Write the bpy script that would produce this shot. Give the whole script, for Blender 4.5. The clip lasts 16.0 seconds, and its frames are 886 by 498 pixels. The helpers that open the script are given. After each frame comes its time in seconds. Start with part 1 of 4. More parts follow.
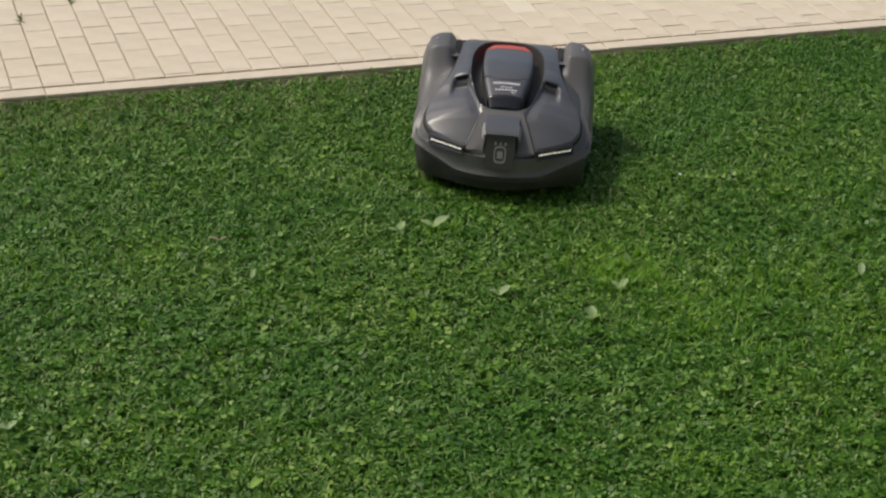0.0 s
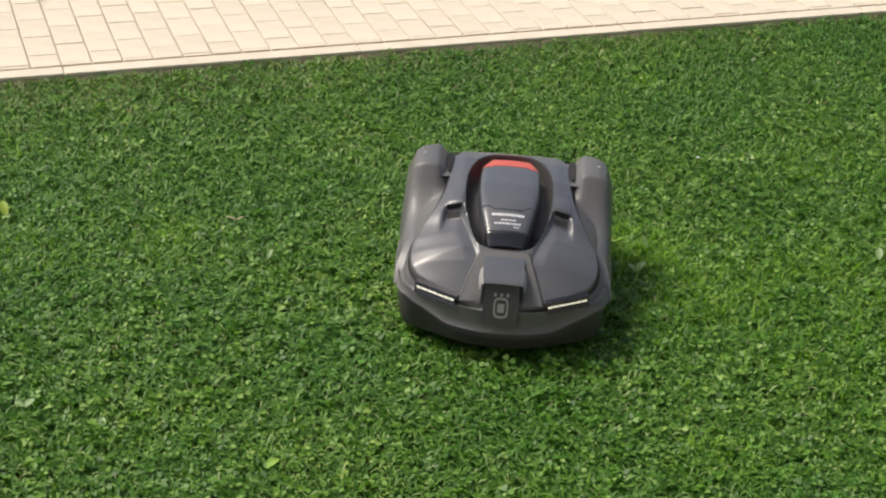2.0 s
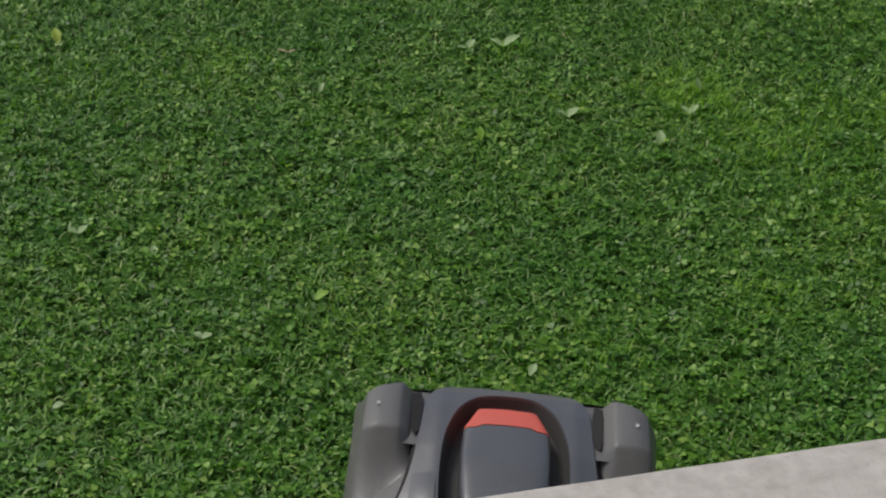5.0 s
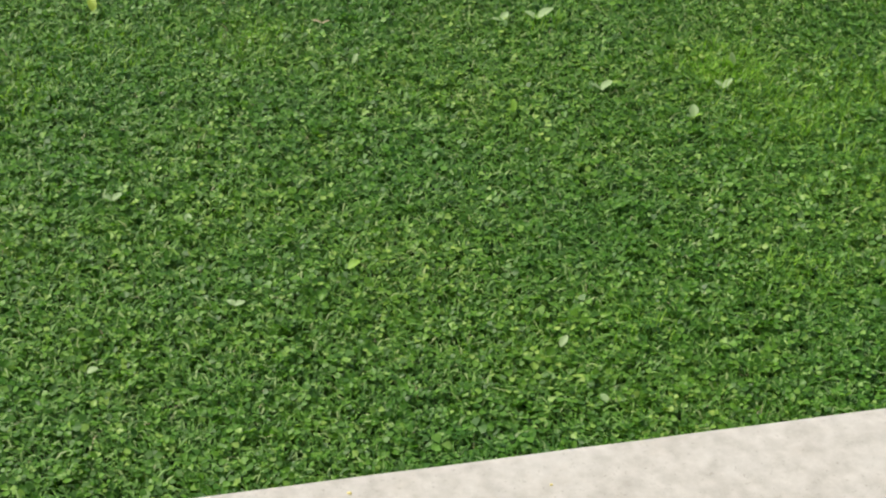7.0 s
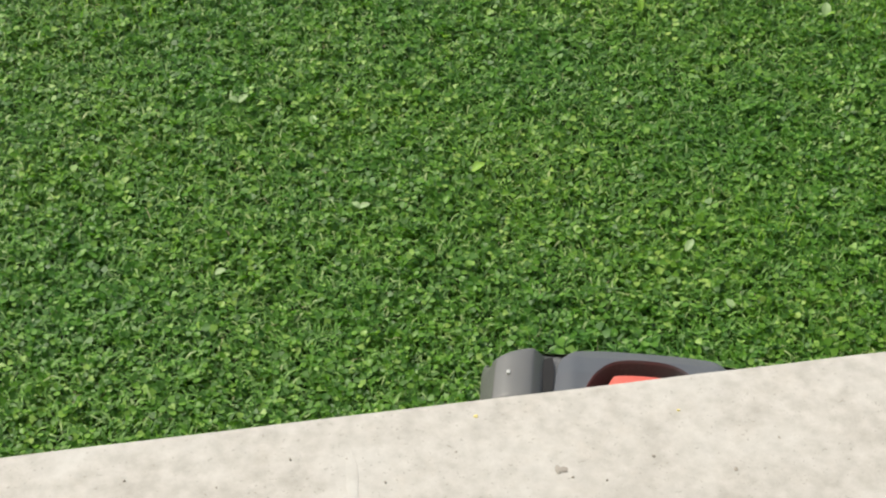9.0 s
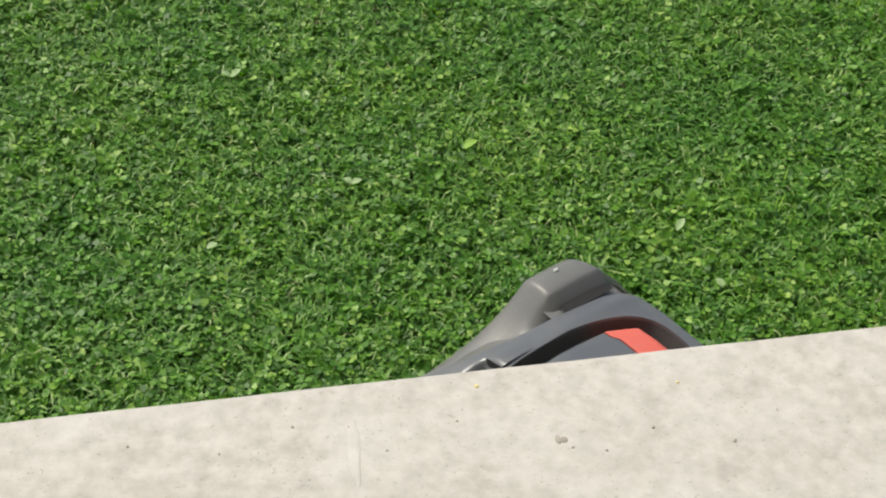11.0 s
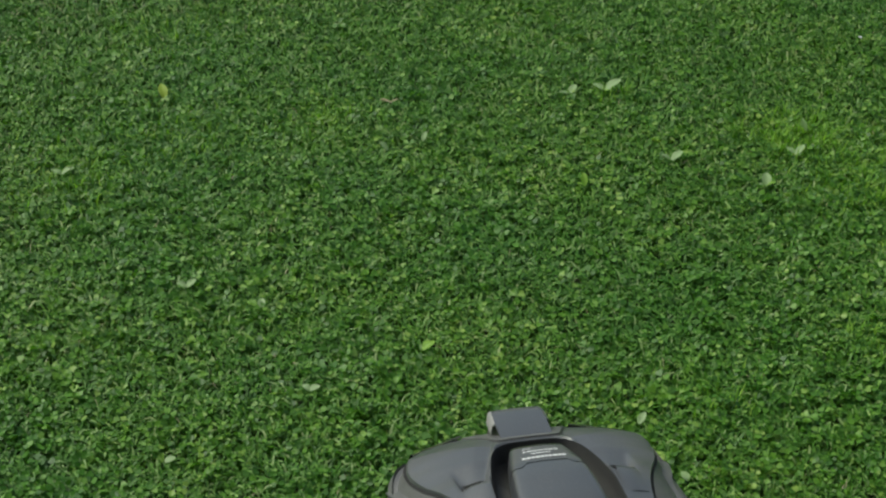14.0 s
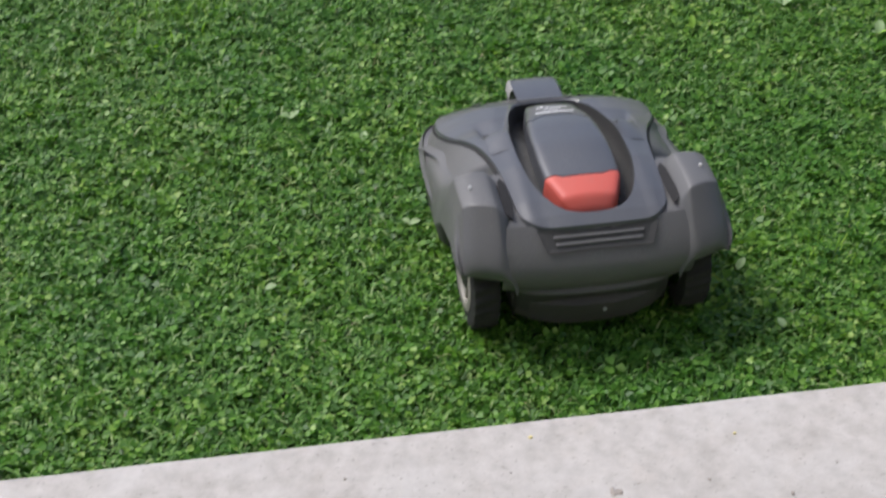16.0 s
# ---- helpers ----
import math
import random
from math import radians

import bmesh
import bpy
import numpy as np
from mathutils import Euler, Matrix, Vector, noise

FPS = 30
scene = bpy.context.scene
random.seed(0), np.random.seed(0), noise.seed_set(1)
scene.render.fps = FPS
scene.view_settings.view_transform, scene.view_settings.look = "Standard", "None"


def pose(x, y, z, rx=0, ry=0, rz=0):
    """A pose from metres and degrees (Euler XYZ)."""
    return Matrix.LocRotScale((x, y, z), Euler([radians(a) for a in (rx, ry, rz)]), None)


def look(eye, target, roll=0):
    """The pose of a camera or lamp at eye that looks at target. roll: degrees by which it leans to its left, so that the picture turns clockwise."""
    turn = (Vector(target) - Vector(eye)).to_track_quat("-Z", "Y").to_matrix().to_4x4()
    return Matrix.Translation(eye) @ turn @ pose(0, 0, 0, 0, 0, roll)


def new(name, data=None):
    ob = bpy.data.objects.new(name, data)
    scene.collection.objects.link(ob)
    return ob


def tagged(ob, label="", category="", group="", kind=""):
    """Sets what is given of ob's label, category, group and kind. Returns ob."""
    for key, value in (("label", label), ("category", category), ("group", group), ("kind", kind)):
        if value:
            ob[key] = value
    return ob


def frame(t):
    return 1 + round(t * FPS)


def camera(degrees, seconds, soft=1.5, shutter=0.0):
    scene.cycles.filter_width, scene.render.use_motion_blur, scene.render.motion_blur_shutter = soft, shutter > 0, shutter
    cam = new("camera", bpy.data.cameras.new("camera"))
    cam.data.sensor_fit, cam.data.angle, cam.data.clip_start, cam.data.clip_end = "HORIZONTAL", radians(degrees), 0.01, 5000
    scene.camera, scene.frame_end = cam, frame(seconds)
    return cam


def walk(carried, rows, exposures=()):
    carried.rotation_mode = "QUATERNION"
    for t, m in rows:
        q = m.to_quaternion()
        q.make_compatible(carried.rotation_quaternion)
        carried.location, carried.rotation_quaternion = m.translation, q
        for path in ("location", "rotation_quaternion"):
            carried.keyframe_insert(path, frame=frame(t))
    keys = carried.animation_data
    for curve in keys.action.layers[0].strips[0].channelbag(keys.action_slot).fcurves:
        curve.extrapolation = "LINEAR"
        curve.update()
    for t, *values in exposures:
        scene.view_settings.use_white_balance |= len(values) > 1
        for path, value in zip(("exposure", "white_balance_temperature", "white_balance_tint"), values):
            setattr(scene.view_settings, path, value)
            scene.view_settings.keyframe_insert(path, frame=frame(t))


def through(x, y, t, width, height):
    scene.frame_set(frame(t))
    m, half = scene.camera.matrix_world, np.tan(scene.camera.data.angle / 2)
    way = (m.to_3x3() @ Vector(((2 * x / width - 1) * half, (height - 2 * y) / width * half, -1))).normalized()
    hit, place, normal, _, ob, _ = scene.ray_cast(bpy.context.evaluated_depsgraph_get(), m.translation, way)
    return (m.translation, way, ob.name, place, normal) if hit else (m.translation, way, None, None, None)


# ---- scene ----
cam = camera(30.21, 16.0, soft=2.15, shutter=0.3)
# seconds, eye x y z, yaw, pitch, roll about the line of sight
PATH = [
    (0.0, -0.5587, -5.0667, 2.1978, -21.483, -28.518, -3.702),
    (0.5, -0.5567, -5.0700, 2.1994, -21.888, -27.589, -4.062),
    (1.0, -0.5611, -5.0625, 2.2041, -22.261, -27.947, -4.342),
    (1.5, -0.5633, -5.0589, 2.2047, -21.509, -28.787, -3.994),
    (2.0, -0.5615, -5.0637, 2.1998, -20.911, -29.232, -3.872),
    (2.5, -0.5663, -5.0530, 2.2030, -20.084, -29.544, -4.005),
    (3.0, -0.5695, -5.0554, 2.2047, -19.242, -30.227, -4.026),
    (3.5, -0.5657, -5.0620, 2.1981, -19.411, -32.020, -4.284),
    (4.0, -0.5718, -5.0610, 2.1947, -20.199, -33.478, -4.925),
    (4.5, -0.5705, -5.0619, 2.1990, -19.873, -34.347, -4.830),
    (5.0, -0.5749, -5.0641, 2.1909, -19.549, -34.881, -4.538),
    (7.5, -0.5887, -5.0769, 2.1869, -17.350, -36.116, -4.496),
    (8.0, -0.5875, -5.0697, 2.1871, -14.121, -36.891, -3.286),
    (8.5, -0.5884, -5.0673, 2.2012, -12.962, -38.292, -2.255),
    (9.0, -0.5869, -5.0564, 2.1994, -13.280, -39.763, -1.642),
    (11.5, -0.6018, -5.0629, 2.1981, -13.972, -40.946, -2.989),
    (12.0, -0.5898, -5.0440, 2.2196, -12.792, -42.433, -2.545),
    (12.5, -0.5904, -5.0377, 2.2181, -13.553, -41.729, -2.435),
    (13.0, -0.5881, -5.0449, 2.2172, -14.979, -39.334, -2.128),
    (13.5, -0.5792, -5.0456, 2.2131, -15.729, -35.817, -1.516),
    (14.0, -0.5770, -5.0466, 2.2093, -15.139, -33.727, -1.090),
    (14.5, -0.5756, -5.0471, 2.2093, -15.083, -32.172, -1.083),
    (15.0, -0.5786, -5.0423, 2.2123, -14.436, -32.457, -0.874),
    (15.5, -0.5798, -5.0536, 2.2100, -13.046, -35.712, -0.734),
    (16.0, -0.5923, -5.0522, 2.2019, -11.136, -39.282, -0.632),
]
EXPOSURES = [(t, e, 6150 if 3.8 < t < 6 else 6500 if t < 13.7 else 6150 if t < 15.2 else 6500 - 800 * (t - 15.2), 10 if t < 6 else 4 if t < 13.2 else 2 if t < 13.7 else -3 if t < 15.2 else 10 + 4 * (t - 15.2)) for t, e in (
    (0.0, -0.27), (0.5, -0.45), (1.0, -0.59), (1.5, -0.15), (2.0, 0.25), (2.5, 0.22), (3.0, 0.2), (3.5, 0.25), (4.0, 0.0), (4.5, -0.35), (5.0, -0.35),
    (7.5, 0.55), (8.0, 0.35), (8.5, 0.52), (9.0, 0.5), (11.5, 0.45), (12.0, 0.45), (12.5, 0.45), (13.0, 0.5), (13.5, 0.38), (14.0, -0.15),
    (14.5, -0.2), (15.0, -0.25), (15.5, -0.33), (16.0, 0.25))]
walk(cam, [(t, pose(x, y, z) @ pose(0, 0, 0, 0, 0, yaw) @ pose(0, 0, 0, 90 + pitch) @ pose(0, 0, 0, 0, 0, -roll))
           for t, x, y, z, yaw, pitch, roll in PATH], EXPOSURES)

# ---- light: hazy daylight, soft sun from the far left ----
SUN_FROM = Vector((-0.58, 0.58, 1.12)).normalized()
world = bpy.data.worlds.new("sky")
scene.world = world
world.use_nodes = True
wn = world.node_tree.nodes
sky = wn.new("ShaderNodeTexSky")
sky.sky_type = "NISHITA"
sky.sun_disc = False
sky.sun_elevation = math.asin(SUN_FROM.z)
sky.sun_rotation = math.atan2(SUN_FROM.x, SUN_FROM.y)
sky.dust_density = 4.0
sky.ozone_density = 1.0
world.node_tree.links.new(sky.outputs[0], wn["Background"].inputs[0])
wn["Background"].inputs[1].default_value = 0.105
sun_data = bpy.data.lights.new("sun", "SUN")
sun_data.energy = 2.5
sun_data.angle = radians(22)
sun_data.color = (1.0, 0.93, 0.82)
sun = new("sun", sun_data)
sun.matrix_world = look((-8, 2, 12), Vector((-8, 2, 12)) - SUN_FROM)


# ---- materials ----
def node_mat(name):
    m = bpy.data.materials.new(name)
    m.use_nodes = True
    nt = m.node_tree
    return m, nt, nt.nodes["Principled BSDF"]


def link(nt, a, b):
    nt.links.new(a, b)


def ramp(nt, fac, stops):
    r = nt.nodes.new("ShaderNodeValToRGB")
    els = r.color_ramp.elements
    while len(els) < len(stops):
        els.new(0.5)
    for e, (p, c) in zip(els, stops):
        e.position, e.color = p, (*c, 1)
    link(nt, fac, r.inputs[0])
    return r.outputs[0]


def noise_of(nt, scale, detail=4.0, rough=0.55, coords="Object"):
    tc = nt.nodes.new("ShaderNodeTexCoord")
    n = nt.nodes.new("ShaderNodeTexNoise")
    n.inputs["Scale"].default_value = scale
    n.inputs["Detail"].default_value = detail
    n.inputs["Roughness"].default_value = rough
    link(nt, tc.outputs[coords], n.inputs["Vector"])
    return n.outputs["Fac"]


def mixed(nt, fac, a, b, blend="MIX"):
    m = nt.nodes.new("ShaderNodeMix")
    m.data_type, m.blend_type = "RGBA", blend
    for val, sock in ((fac, m.inputs[0]), (a, m.inputs[6]), (b, m.inputs[7])):
        if isinstance(val, (int, float)):
            sock.default_value = val
        elif isinstance(val, tuple):
            sock.default_value = (*val, 1)
        else:
            link(nt, val, sock)
    return m.outputs[2]


def bump(nt, bsdf, height, strength, distance):
    b = nt.nodes.new("ShaderNodeBump")
    b.inputs["Strength"].default_value = strength
    b.inputs["Distance"].default_value = distance
    link(nt, height, b.inputs["Height"])
    link(nt, b.outputs[0], bsdf.inputs["Normal"])


def plastic(name, colour, rough, dust=0.35, grain=0.0, coat=0.0, dust_colour=(0.26, 0.25, 0.235)):
    m, nt, b = node_mat(name)
    broad = ramp(nt, noise_of(nt, 9, 5), [(0.42, (0, 0, 0)), (0.72, (1, 1, 1))])
    fine = ramp(nt, noise_of(nt, 240, 3), [(0.45, (0.1, 0.1, 0.1)), (0.75, (1, 1, 1))])
    fac = mixed(nt, 1.0, broad, fine, "MULTIPLY")
    scaled = mixed(nt, dust, (0, 0, 0), fac)
    link(nt, mixed(nt, scaled, colour, dust_colour), b.inputs["Base Color"])
    link(nt, ramp(nt, broad, [(0, (rough,) * 3), (1, (min(1, rough + 0.18),) * 3)]), b.inputs["Roughness"])
    b.inputs["Coat Weight"].default_value = coat
    b.inputs["Coat Roughness"].default_value = 0.22
    if grain:
        bump(nt, b, noise_of(nt, 900, 2), grain, 0.0008)
    return m


def leaf_mat(name, stops, patches, rough=0.5, through=0.36, gloss=0.42):
    """Leaves: a tint for each leaf, and broad patches over the lawn."""
    m, nt, b = node_mat(name)
    geo = nt.nodes.new("ShaderNodeNewGeometry")
    own = ramp(nt, geo.outputs["Random Per Island"], stops)
    broad = noise_of(nt, 1.7, 3, 0.6)
    tint = ramp(nt, broad, [(0.36, patches[0]), (0.64, patches[1])])
    colour = mixed(nt, 1.0, own, tint, "MULTIPLY")
    link(nt, colour, b.inputs["Base Color"])
    b.inputs["Roughness"].default_value = rough
    b.inputs["Specular IOR Level"].default_value = gloss
    tr = nt.nodes.new("ShaderNodeBsdfTranslucent")
    link(nt, mixed(nt, 1.0, colour, (1.0, 1.15, 0.5), "MULTIPLY"), tr.inputs["Color"])
    mx = nt.nodes.new("ShaderNodeMixShader")
    mx.inputs[0].default_value = through
    link(nt, b.outputs[0], mx.inputs[1])
    link(nt, tr.outputs[0], mx.inputs[2])
    link(nt, mx.outputs[0], nt.nodes["Material Output"].inputs["Surface"])
    return m


def stone_mat(name, dark, light, scale, own=0.0, rough=0.85, relief=0.4, specks=0.0, stain=0.0, clouds=0.0):
    m, nt, b = node_mat(name)
    col = ramp(nt, noise_of(nt, scale, 8, 0.65), [(0.3, dark), (0.7, light)])
    if own:
        info = nt.nodes.new("ShaderNodeObjectInfo")
        col = mixed(nt, 1.0, col, ramp(nt, info.outputs["Random"], [(0, (1 - own, 1 - own, 1 - own * 1.2)), (1, (1, 1, 1))]), "MULTIPLY")
    if clouds:
        pale = ramp(nt, noise_of(nt, 11, 5, 0.6), [(0.45, (0, 0, 0)), (0.65, (1, 1, 1))])
        col = mixed(nt, mixed(nt, clouds, (0, 0, 0), pale), col, (0.60, 0.585, 0.56))
    if stain:
        spots = ramp(nt, noise_of(nt, 26, 6, 0.7), [(0.56, (0, 0, 0)), (0.70, (1, 1, 1))])
        col = mixed(nt, mixed(nt, stain, (0, 0, 0), spots), col, (0.50, 0.445, 0.385))
    if specks:
        pits = ramp(nt, noise_of(nt, 330, 2, 0.5), [(0.66, (0, 0, 0)), (0.72, (1, 1, 1))])
        col = mixed(nt, mixed(nt, specks, (0, 0, 0), pits), col, (0.16, 0.14, 0.11))
    link(nt, col, b.inputs["Base Color"])
    b.inputs["Roughness"].default_value = rough
    bump(nt, b, noise_of(nt, scale * 14, 6, 0.7), relief, 0.002)
    return m


def glow_mat(name, colour, strength):
    m, nt, b = node_mat(name)
    b.inputs["Base Color"].default_value = (0.8, 0.78, 0.7, 1)
    b.inputs["Emission Color"].default_value = (*colour, 1)
    b.inputs["Emission Strength"].default_value = strength
    return m


MAT_GRASS = leaf_mat("grass_blade", [(0.0, (0.036, 0.110, 0.013)), (0.35, (0.074, 0.195, 0.022)), (0.7, (0.146, 0.320, 0.038)), (0.95, (0.25, 0.45, 0.062)), (1.0, (0.36, 0.42, 0.15))],
                     ((0.88, 0.94, 0.90), (1.13, 1.07, 0.95)))
MAT_CLOVER = leaf_mat("clover_leaf", [(0.0, (0.042, 0.125, 0.011)), (0.4, (0.078, 0.205, 0.018)), (0.82, (0.145, 0.315, 0.034)), (1.0, (0.31, 0.47, 0.12))],
                      ((0.86, 0.95, 0.84), (1.2, 1.1, 0.86)), rough=0.46, through=0.34, gloss=0.45)
MAT_BENT = leaf_mat("bent_blade", [(0.0, (0.045, 0.130, 0.014)), (0.5, (0.100, 0.240, 0.028)), (0.82, (0.20, 0.39, 0.070)), (1.0, (0.38, 0.48, 0.22))], ((0.88, 0.94, 0.90), (1.13, 1.07, 0.95)))
MAT_EDGE = leaf_mat("edge_blade", [(0.0, (0.10, 0.20, 0.045)), (0.6, (0.20, 0.31, 0.10)), (1.0, (0.40, 0.43, 0.24))], ((0.85, 0.9, 0.85), (1.2, 1.1, 0.95)))
MAT_PALE = leaf_mat("pale_leaf", [(0.0, (0.30, 0.45, 0.18)), (0.5, (0.38, 0.52, 0.24)), (1.0, (0.48, 0.60, 0.36))], ((0.95, 0.95, 0.95), (1.05, 1.05, 1.05)))
MAT_LIME = leaf_mat("lime_blade", [(0.0, (0.20, 0.42, 0.040)), (1.0, (0.37, 0.57, 0.085))], ((0.95, 0.95, 0.95), (1.05, 1.05, 1.05)))
MAT_YELLOW = leaf_mat("yellow_leaf", [(0.0, (0.36, 0.50, 0.06)), (1.0, (0.46, 0.56, 0.09))], ((0.95, 0.95, 0.95), (1.05, 1.05, 1.05)))
MAT_DRY = leaf_mat("dry_stalk", [(0.0, (0.30, 0.24, 0.13)), (1.0, (0.42, 0.36, 0.22))], ((0.9, 0.9, 0.9), (1.1, 1.1, 1.1)), through=0.1)
MAT_SOIL = stone_mat("lawn_soil", (0.022, 0.030, 0.012), (0.045, 0.062, 0.020), 30, rough=1.0, relief=0.8)
MAT_FAR = stone_mat("far_lawn", (0.035, 0.080, 0.018), (0.055, 0.120, 0.026), 9, rough=0.95, relief=0.6)
MAT_EARTH = stone_mat("bare_earth", (0.13, 0.105, 0.070), (0.25, 0.20, 0.135), 40, rough=1.0, relief=0.9)
MAT_PAVER = stone_mat("paver", (0.69, 0.60, 0.465), (0.80, 0.705, 0.56), 7, own=0.06, relief=0.25, specks=0.25)
MAT_PAVER_PALE = stone_mat("pale_paver", (0.76, 0.69, 0.54), (0.84, 0.76, 0.61), 9, relief=0.25, specks=0.2)
MAT_JOINT = stone_mat("joint_sand", (0.27, 0.215, 0.15), (0.38, 0.31, 0.225), 60, rough=1.0, relief=0.6)
MAT_KERB = stone_mat("kerb", (0.67, 0.585, 0.45), (0.785, 0.695, 0.55), 12, relief=0.3, specks=0.35)
MAT_CONCRETE = stone_mat("concrete", (0.365, 0.340, 0.307), (0.535, 0.507, 0.470), 60, relief=0.25, specks=0.35, stain=0.22, clouds=0.3)
MAT_TERRACE = stone_mat("terrace", (0.36, 0.34, 0.31), (0.48, 0.45, 0.42), 5, relief=0.3)
MAT_UNSEEN_WALL = stone_mat("unseen_wall_render", (0.30, 0.27, 0.23), (0.38, 0.345, 0.30), 3, relief=0.4)
MAT_STAIN = stone_mat("stain", (0.30, 0.27, 0.235), (0.42, 0.38, 0.335), 140, relief=0.3)
MAT_STREAK = stone_mat("pale_streak", (0.455, 0.432, 0.400), (0.575, 0.553, 0.520), 45, relief=0.2)
MAT_YELLOW_PAINT = plastic("yellow_paint", (0.72, 0.62, 0.24), 0.7, dust=0.3, dust_colour=(0.55, 0.5, 0.4))
MAT_BODY = plastic("matte_grey_plastic", (0.120, 0.119, 0.117), 0.46, dust=0.42, grain=0.2, coat=0.18)
MAT_COVER = plastic("gloss_grey_plastic", (0.088, 0.091, 0.098), 0.34, dust=0.25, coat=0.5)
# near-black that paints shade into the hand holds, arch slots and cover groove
MAT_SHADE = plastic("shade_black", (0.014, 0.013, 0.013), 0.8, dust=0.08)
MAT_BOWL = plastic("black_grained_plastic", (0.050, 0.049, 0.047), 0.62, dust=0.25, grain=0.4)
MAT_LID = plastic("satin_grey_plastic", (0.078, 0.081, 0.088), 0.30, dust=0.2, coat=0.7)
MAT_BLACK = plastic("black_plastic", (0.034, 0.033, 0.032), 0.45, dust=0.3)
MAT_CHASSIS = plastic("dusty_black_plastic", (0.055, 0.052, 0.047), 0.6, dust=0.5)
MAT_GLOSS_BLACK = plastic("gloss_black_plastic", (0.012, 0.012, 0.013), 0.15, dust=0.15, coat=0.6)
MAT_RED = plastic("red_plastic", (0.58, 0.105, 0.075), 0.5, dust=0.35)
MAT_RUBBER = plastic("tyre_rubber", (0.018, 0.018, 0.017), 0.8, dust=0.7, dust_colour=(0.07, 0.075, 0.04))
MAT_RIM = plastic("rim_plastic", (0.30, 0.28, 0.24), 0.5, dust=0.4)
MAT_PRINT = plastic("white_print", (0.72, 0.72, 0.72), 0.5, dust=0.05)
MAT_EMBLEM = plastic("grey_emblem", (0.30, 0.30, 0.29), 0.4, dust=0.1)
MAT_TAB_SIDE = plastic("pale_tab_edge", (0.32, 0.31, 0.30), 0.35, dust=0.2)
MAT_LED = glow_mat("led_strip", (1.0, 0.93, 0.72), 0.55)
MAT_STEEL = plastic("bare_steel", (0.5, 0.5, 0.48), 0.35, dust=0.2)


# ---- mesh helpers ----
def mesh_of(name, verts, faces, material, smooth=False):
    me = bpy.data.meshes.new(name)
    me.from_pydata([tuple(map(float, v)) for v in verts], [], [tuple(map(int, f)) for f in faces])
    me.materials.append(material)
    if smooth:
        me.polygons.foreach_set("use_smooth", [True] * len(me.polygons))
    me.update()
    return me


def raw_mesh(name, verts, loops, starts, material):
    """A large mesh straight from arrays; starts: the first corner of each face."""
    me = bpy.data.meshes.new(name)
    me.vertices.add(len(verts))
    me.vertices.foreach_set("co", np.ascontiguousarray(verts, np.float32).ravel())
    me.loops.add(len(loops))
    me.loops.foreach_set("vertex_index", np.ascontiguousarray(loops, np.int32))
    me.polygons.add(len(starts))
    me.polygons.foreach_set("loop_start", np.ascontiguousarray(starts, np.int32))
    me.materials.append(material)
    me.update(calc_edges=True)
    me.validate()
    return me


def part(name, me, parent, label="", m=None):
    ob = new(name, me)
    ob.parent = parent
    if m is not None:
        ob.matrix_basis = m
    return tagged(ob, label)


def sharpen(me, degrees=38):
    bm = bmesh.new()
    bm.from_mesh(me)
    bmesh.ops.recalc_face_normals(bm, faces=bm.faces)
    for e in bm.edges:
        e.smooth = not (len(e.link_faces) == 2 and e.calc_face_angle(0) > radians(degrees))
    bm.to_mesh(me)
    bm.free()
    return me


def sheet(rows, closed=False):
    """Verts and quads of a grid of points; closed: each row is a loop."""
    n, k = len(rows), len(rows[0])
    verts = [p for r in rows for p in r]
    faces = [(i * k + j, i * k + (j + 1) % k, (i + 1) * k + (j + 1) % k, (i + 1) * k + j)
             for i in range(n - 1) for j in range(k if closed else k - 1)]
    return verts, faces


def box(x0, y0, z0, x1, y1, z1, chamfer=0.0):
    bm = bmesh.new()
    bmesh.ops.create_cube(bm, size=1)
    for v in bm.verts:
        v.co = Vector(((x0 + x1) / 2 + v.co.x * (x1 - x0), (y0 + y1) / 2 + v.co.y * (y1 - y0), (z0 + z1) / 2 + v.co.z * (z1 - z0)))
    if chamfer:
        bmesh.ops.bevel(bm, geom=bm.edges[:], offset=chamfer, segments=2, affect="EDGES", profile=0.6)
    verts, faces = [v.co.copy() for v in bm.verts], [[v.index for v in f.verts] for f in bm.faces]
    bm.free()
    return verts, faces


def joined(pieces):
    verts, faces = [], []
    for v, f in pieces:
        faces += [tuple(i + len(verts) for i in q) for q in f]
        verts += list(v)
    return verts, faces


def curve_at(table, x):
    xs, ys = zip(*table)
    return float(np.interp(x, xs, ys))


# ---- the ground ----
LAWN_TOP, SOIL = 0.0, -0.026
KERB_TOP = 0.03


def swell(y):
    """The lawn rises gently towards the kerb."""
    return 0.017 * np.clip(1 + (np.asarray(y) + 0.07) / 0.45, 0, 1) ** 1.5


def ground():
    n = 48
    xs = np.r_[-3000, -300, -40, np.linspace(-4, 7, n), 40, 300, 3000]
    ys = np.r_[-3000, -300, -40, np.linspace(-4.3, -0.11, 30), -0.05, 0.6, 4, 40, 300, 3000]
    rows = []
    for y in ys:
        row = []
        for x in xs:
            near = -4 < x < 7 and -4.3 < y < -0.1
            row.append((x, y, SOIL + (0.005 * noise.noise((x * 3, y * 3, 0)) if near else -0.004) + (float(swell(y)) if near else 0) - (0.10 if y > -0.08 else 0)))
        rows.append(row)
    v, f = sheet(rows)
    ob = new("ground", mesh_of("ground", v, f, MAT_SOIL, True))
    ob.data.materials.append(MAT_FAR)
    for p in ob.data.polygons:
        c = p.center
        p.material_index = 0 if (-1.6 < c.x < 4.2 and -4.3 < c.y < 0) else 1
    tagged(ob, "dark soil under the short lawn", "ground", kind="structure")


ground()


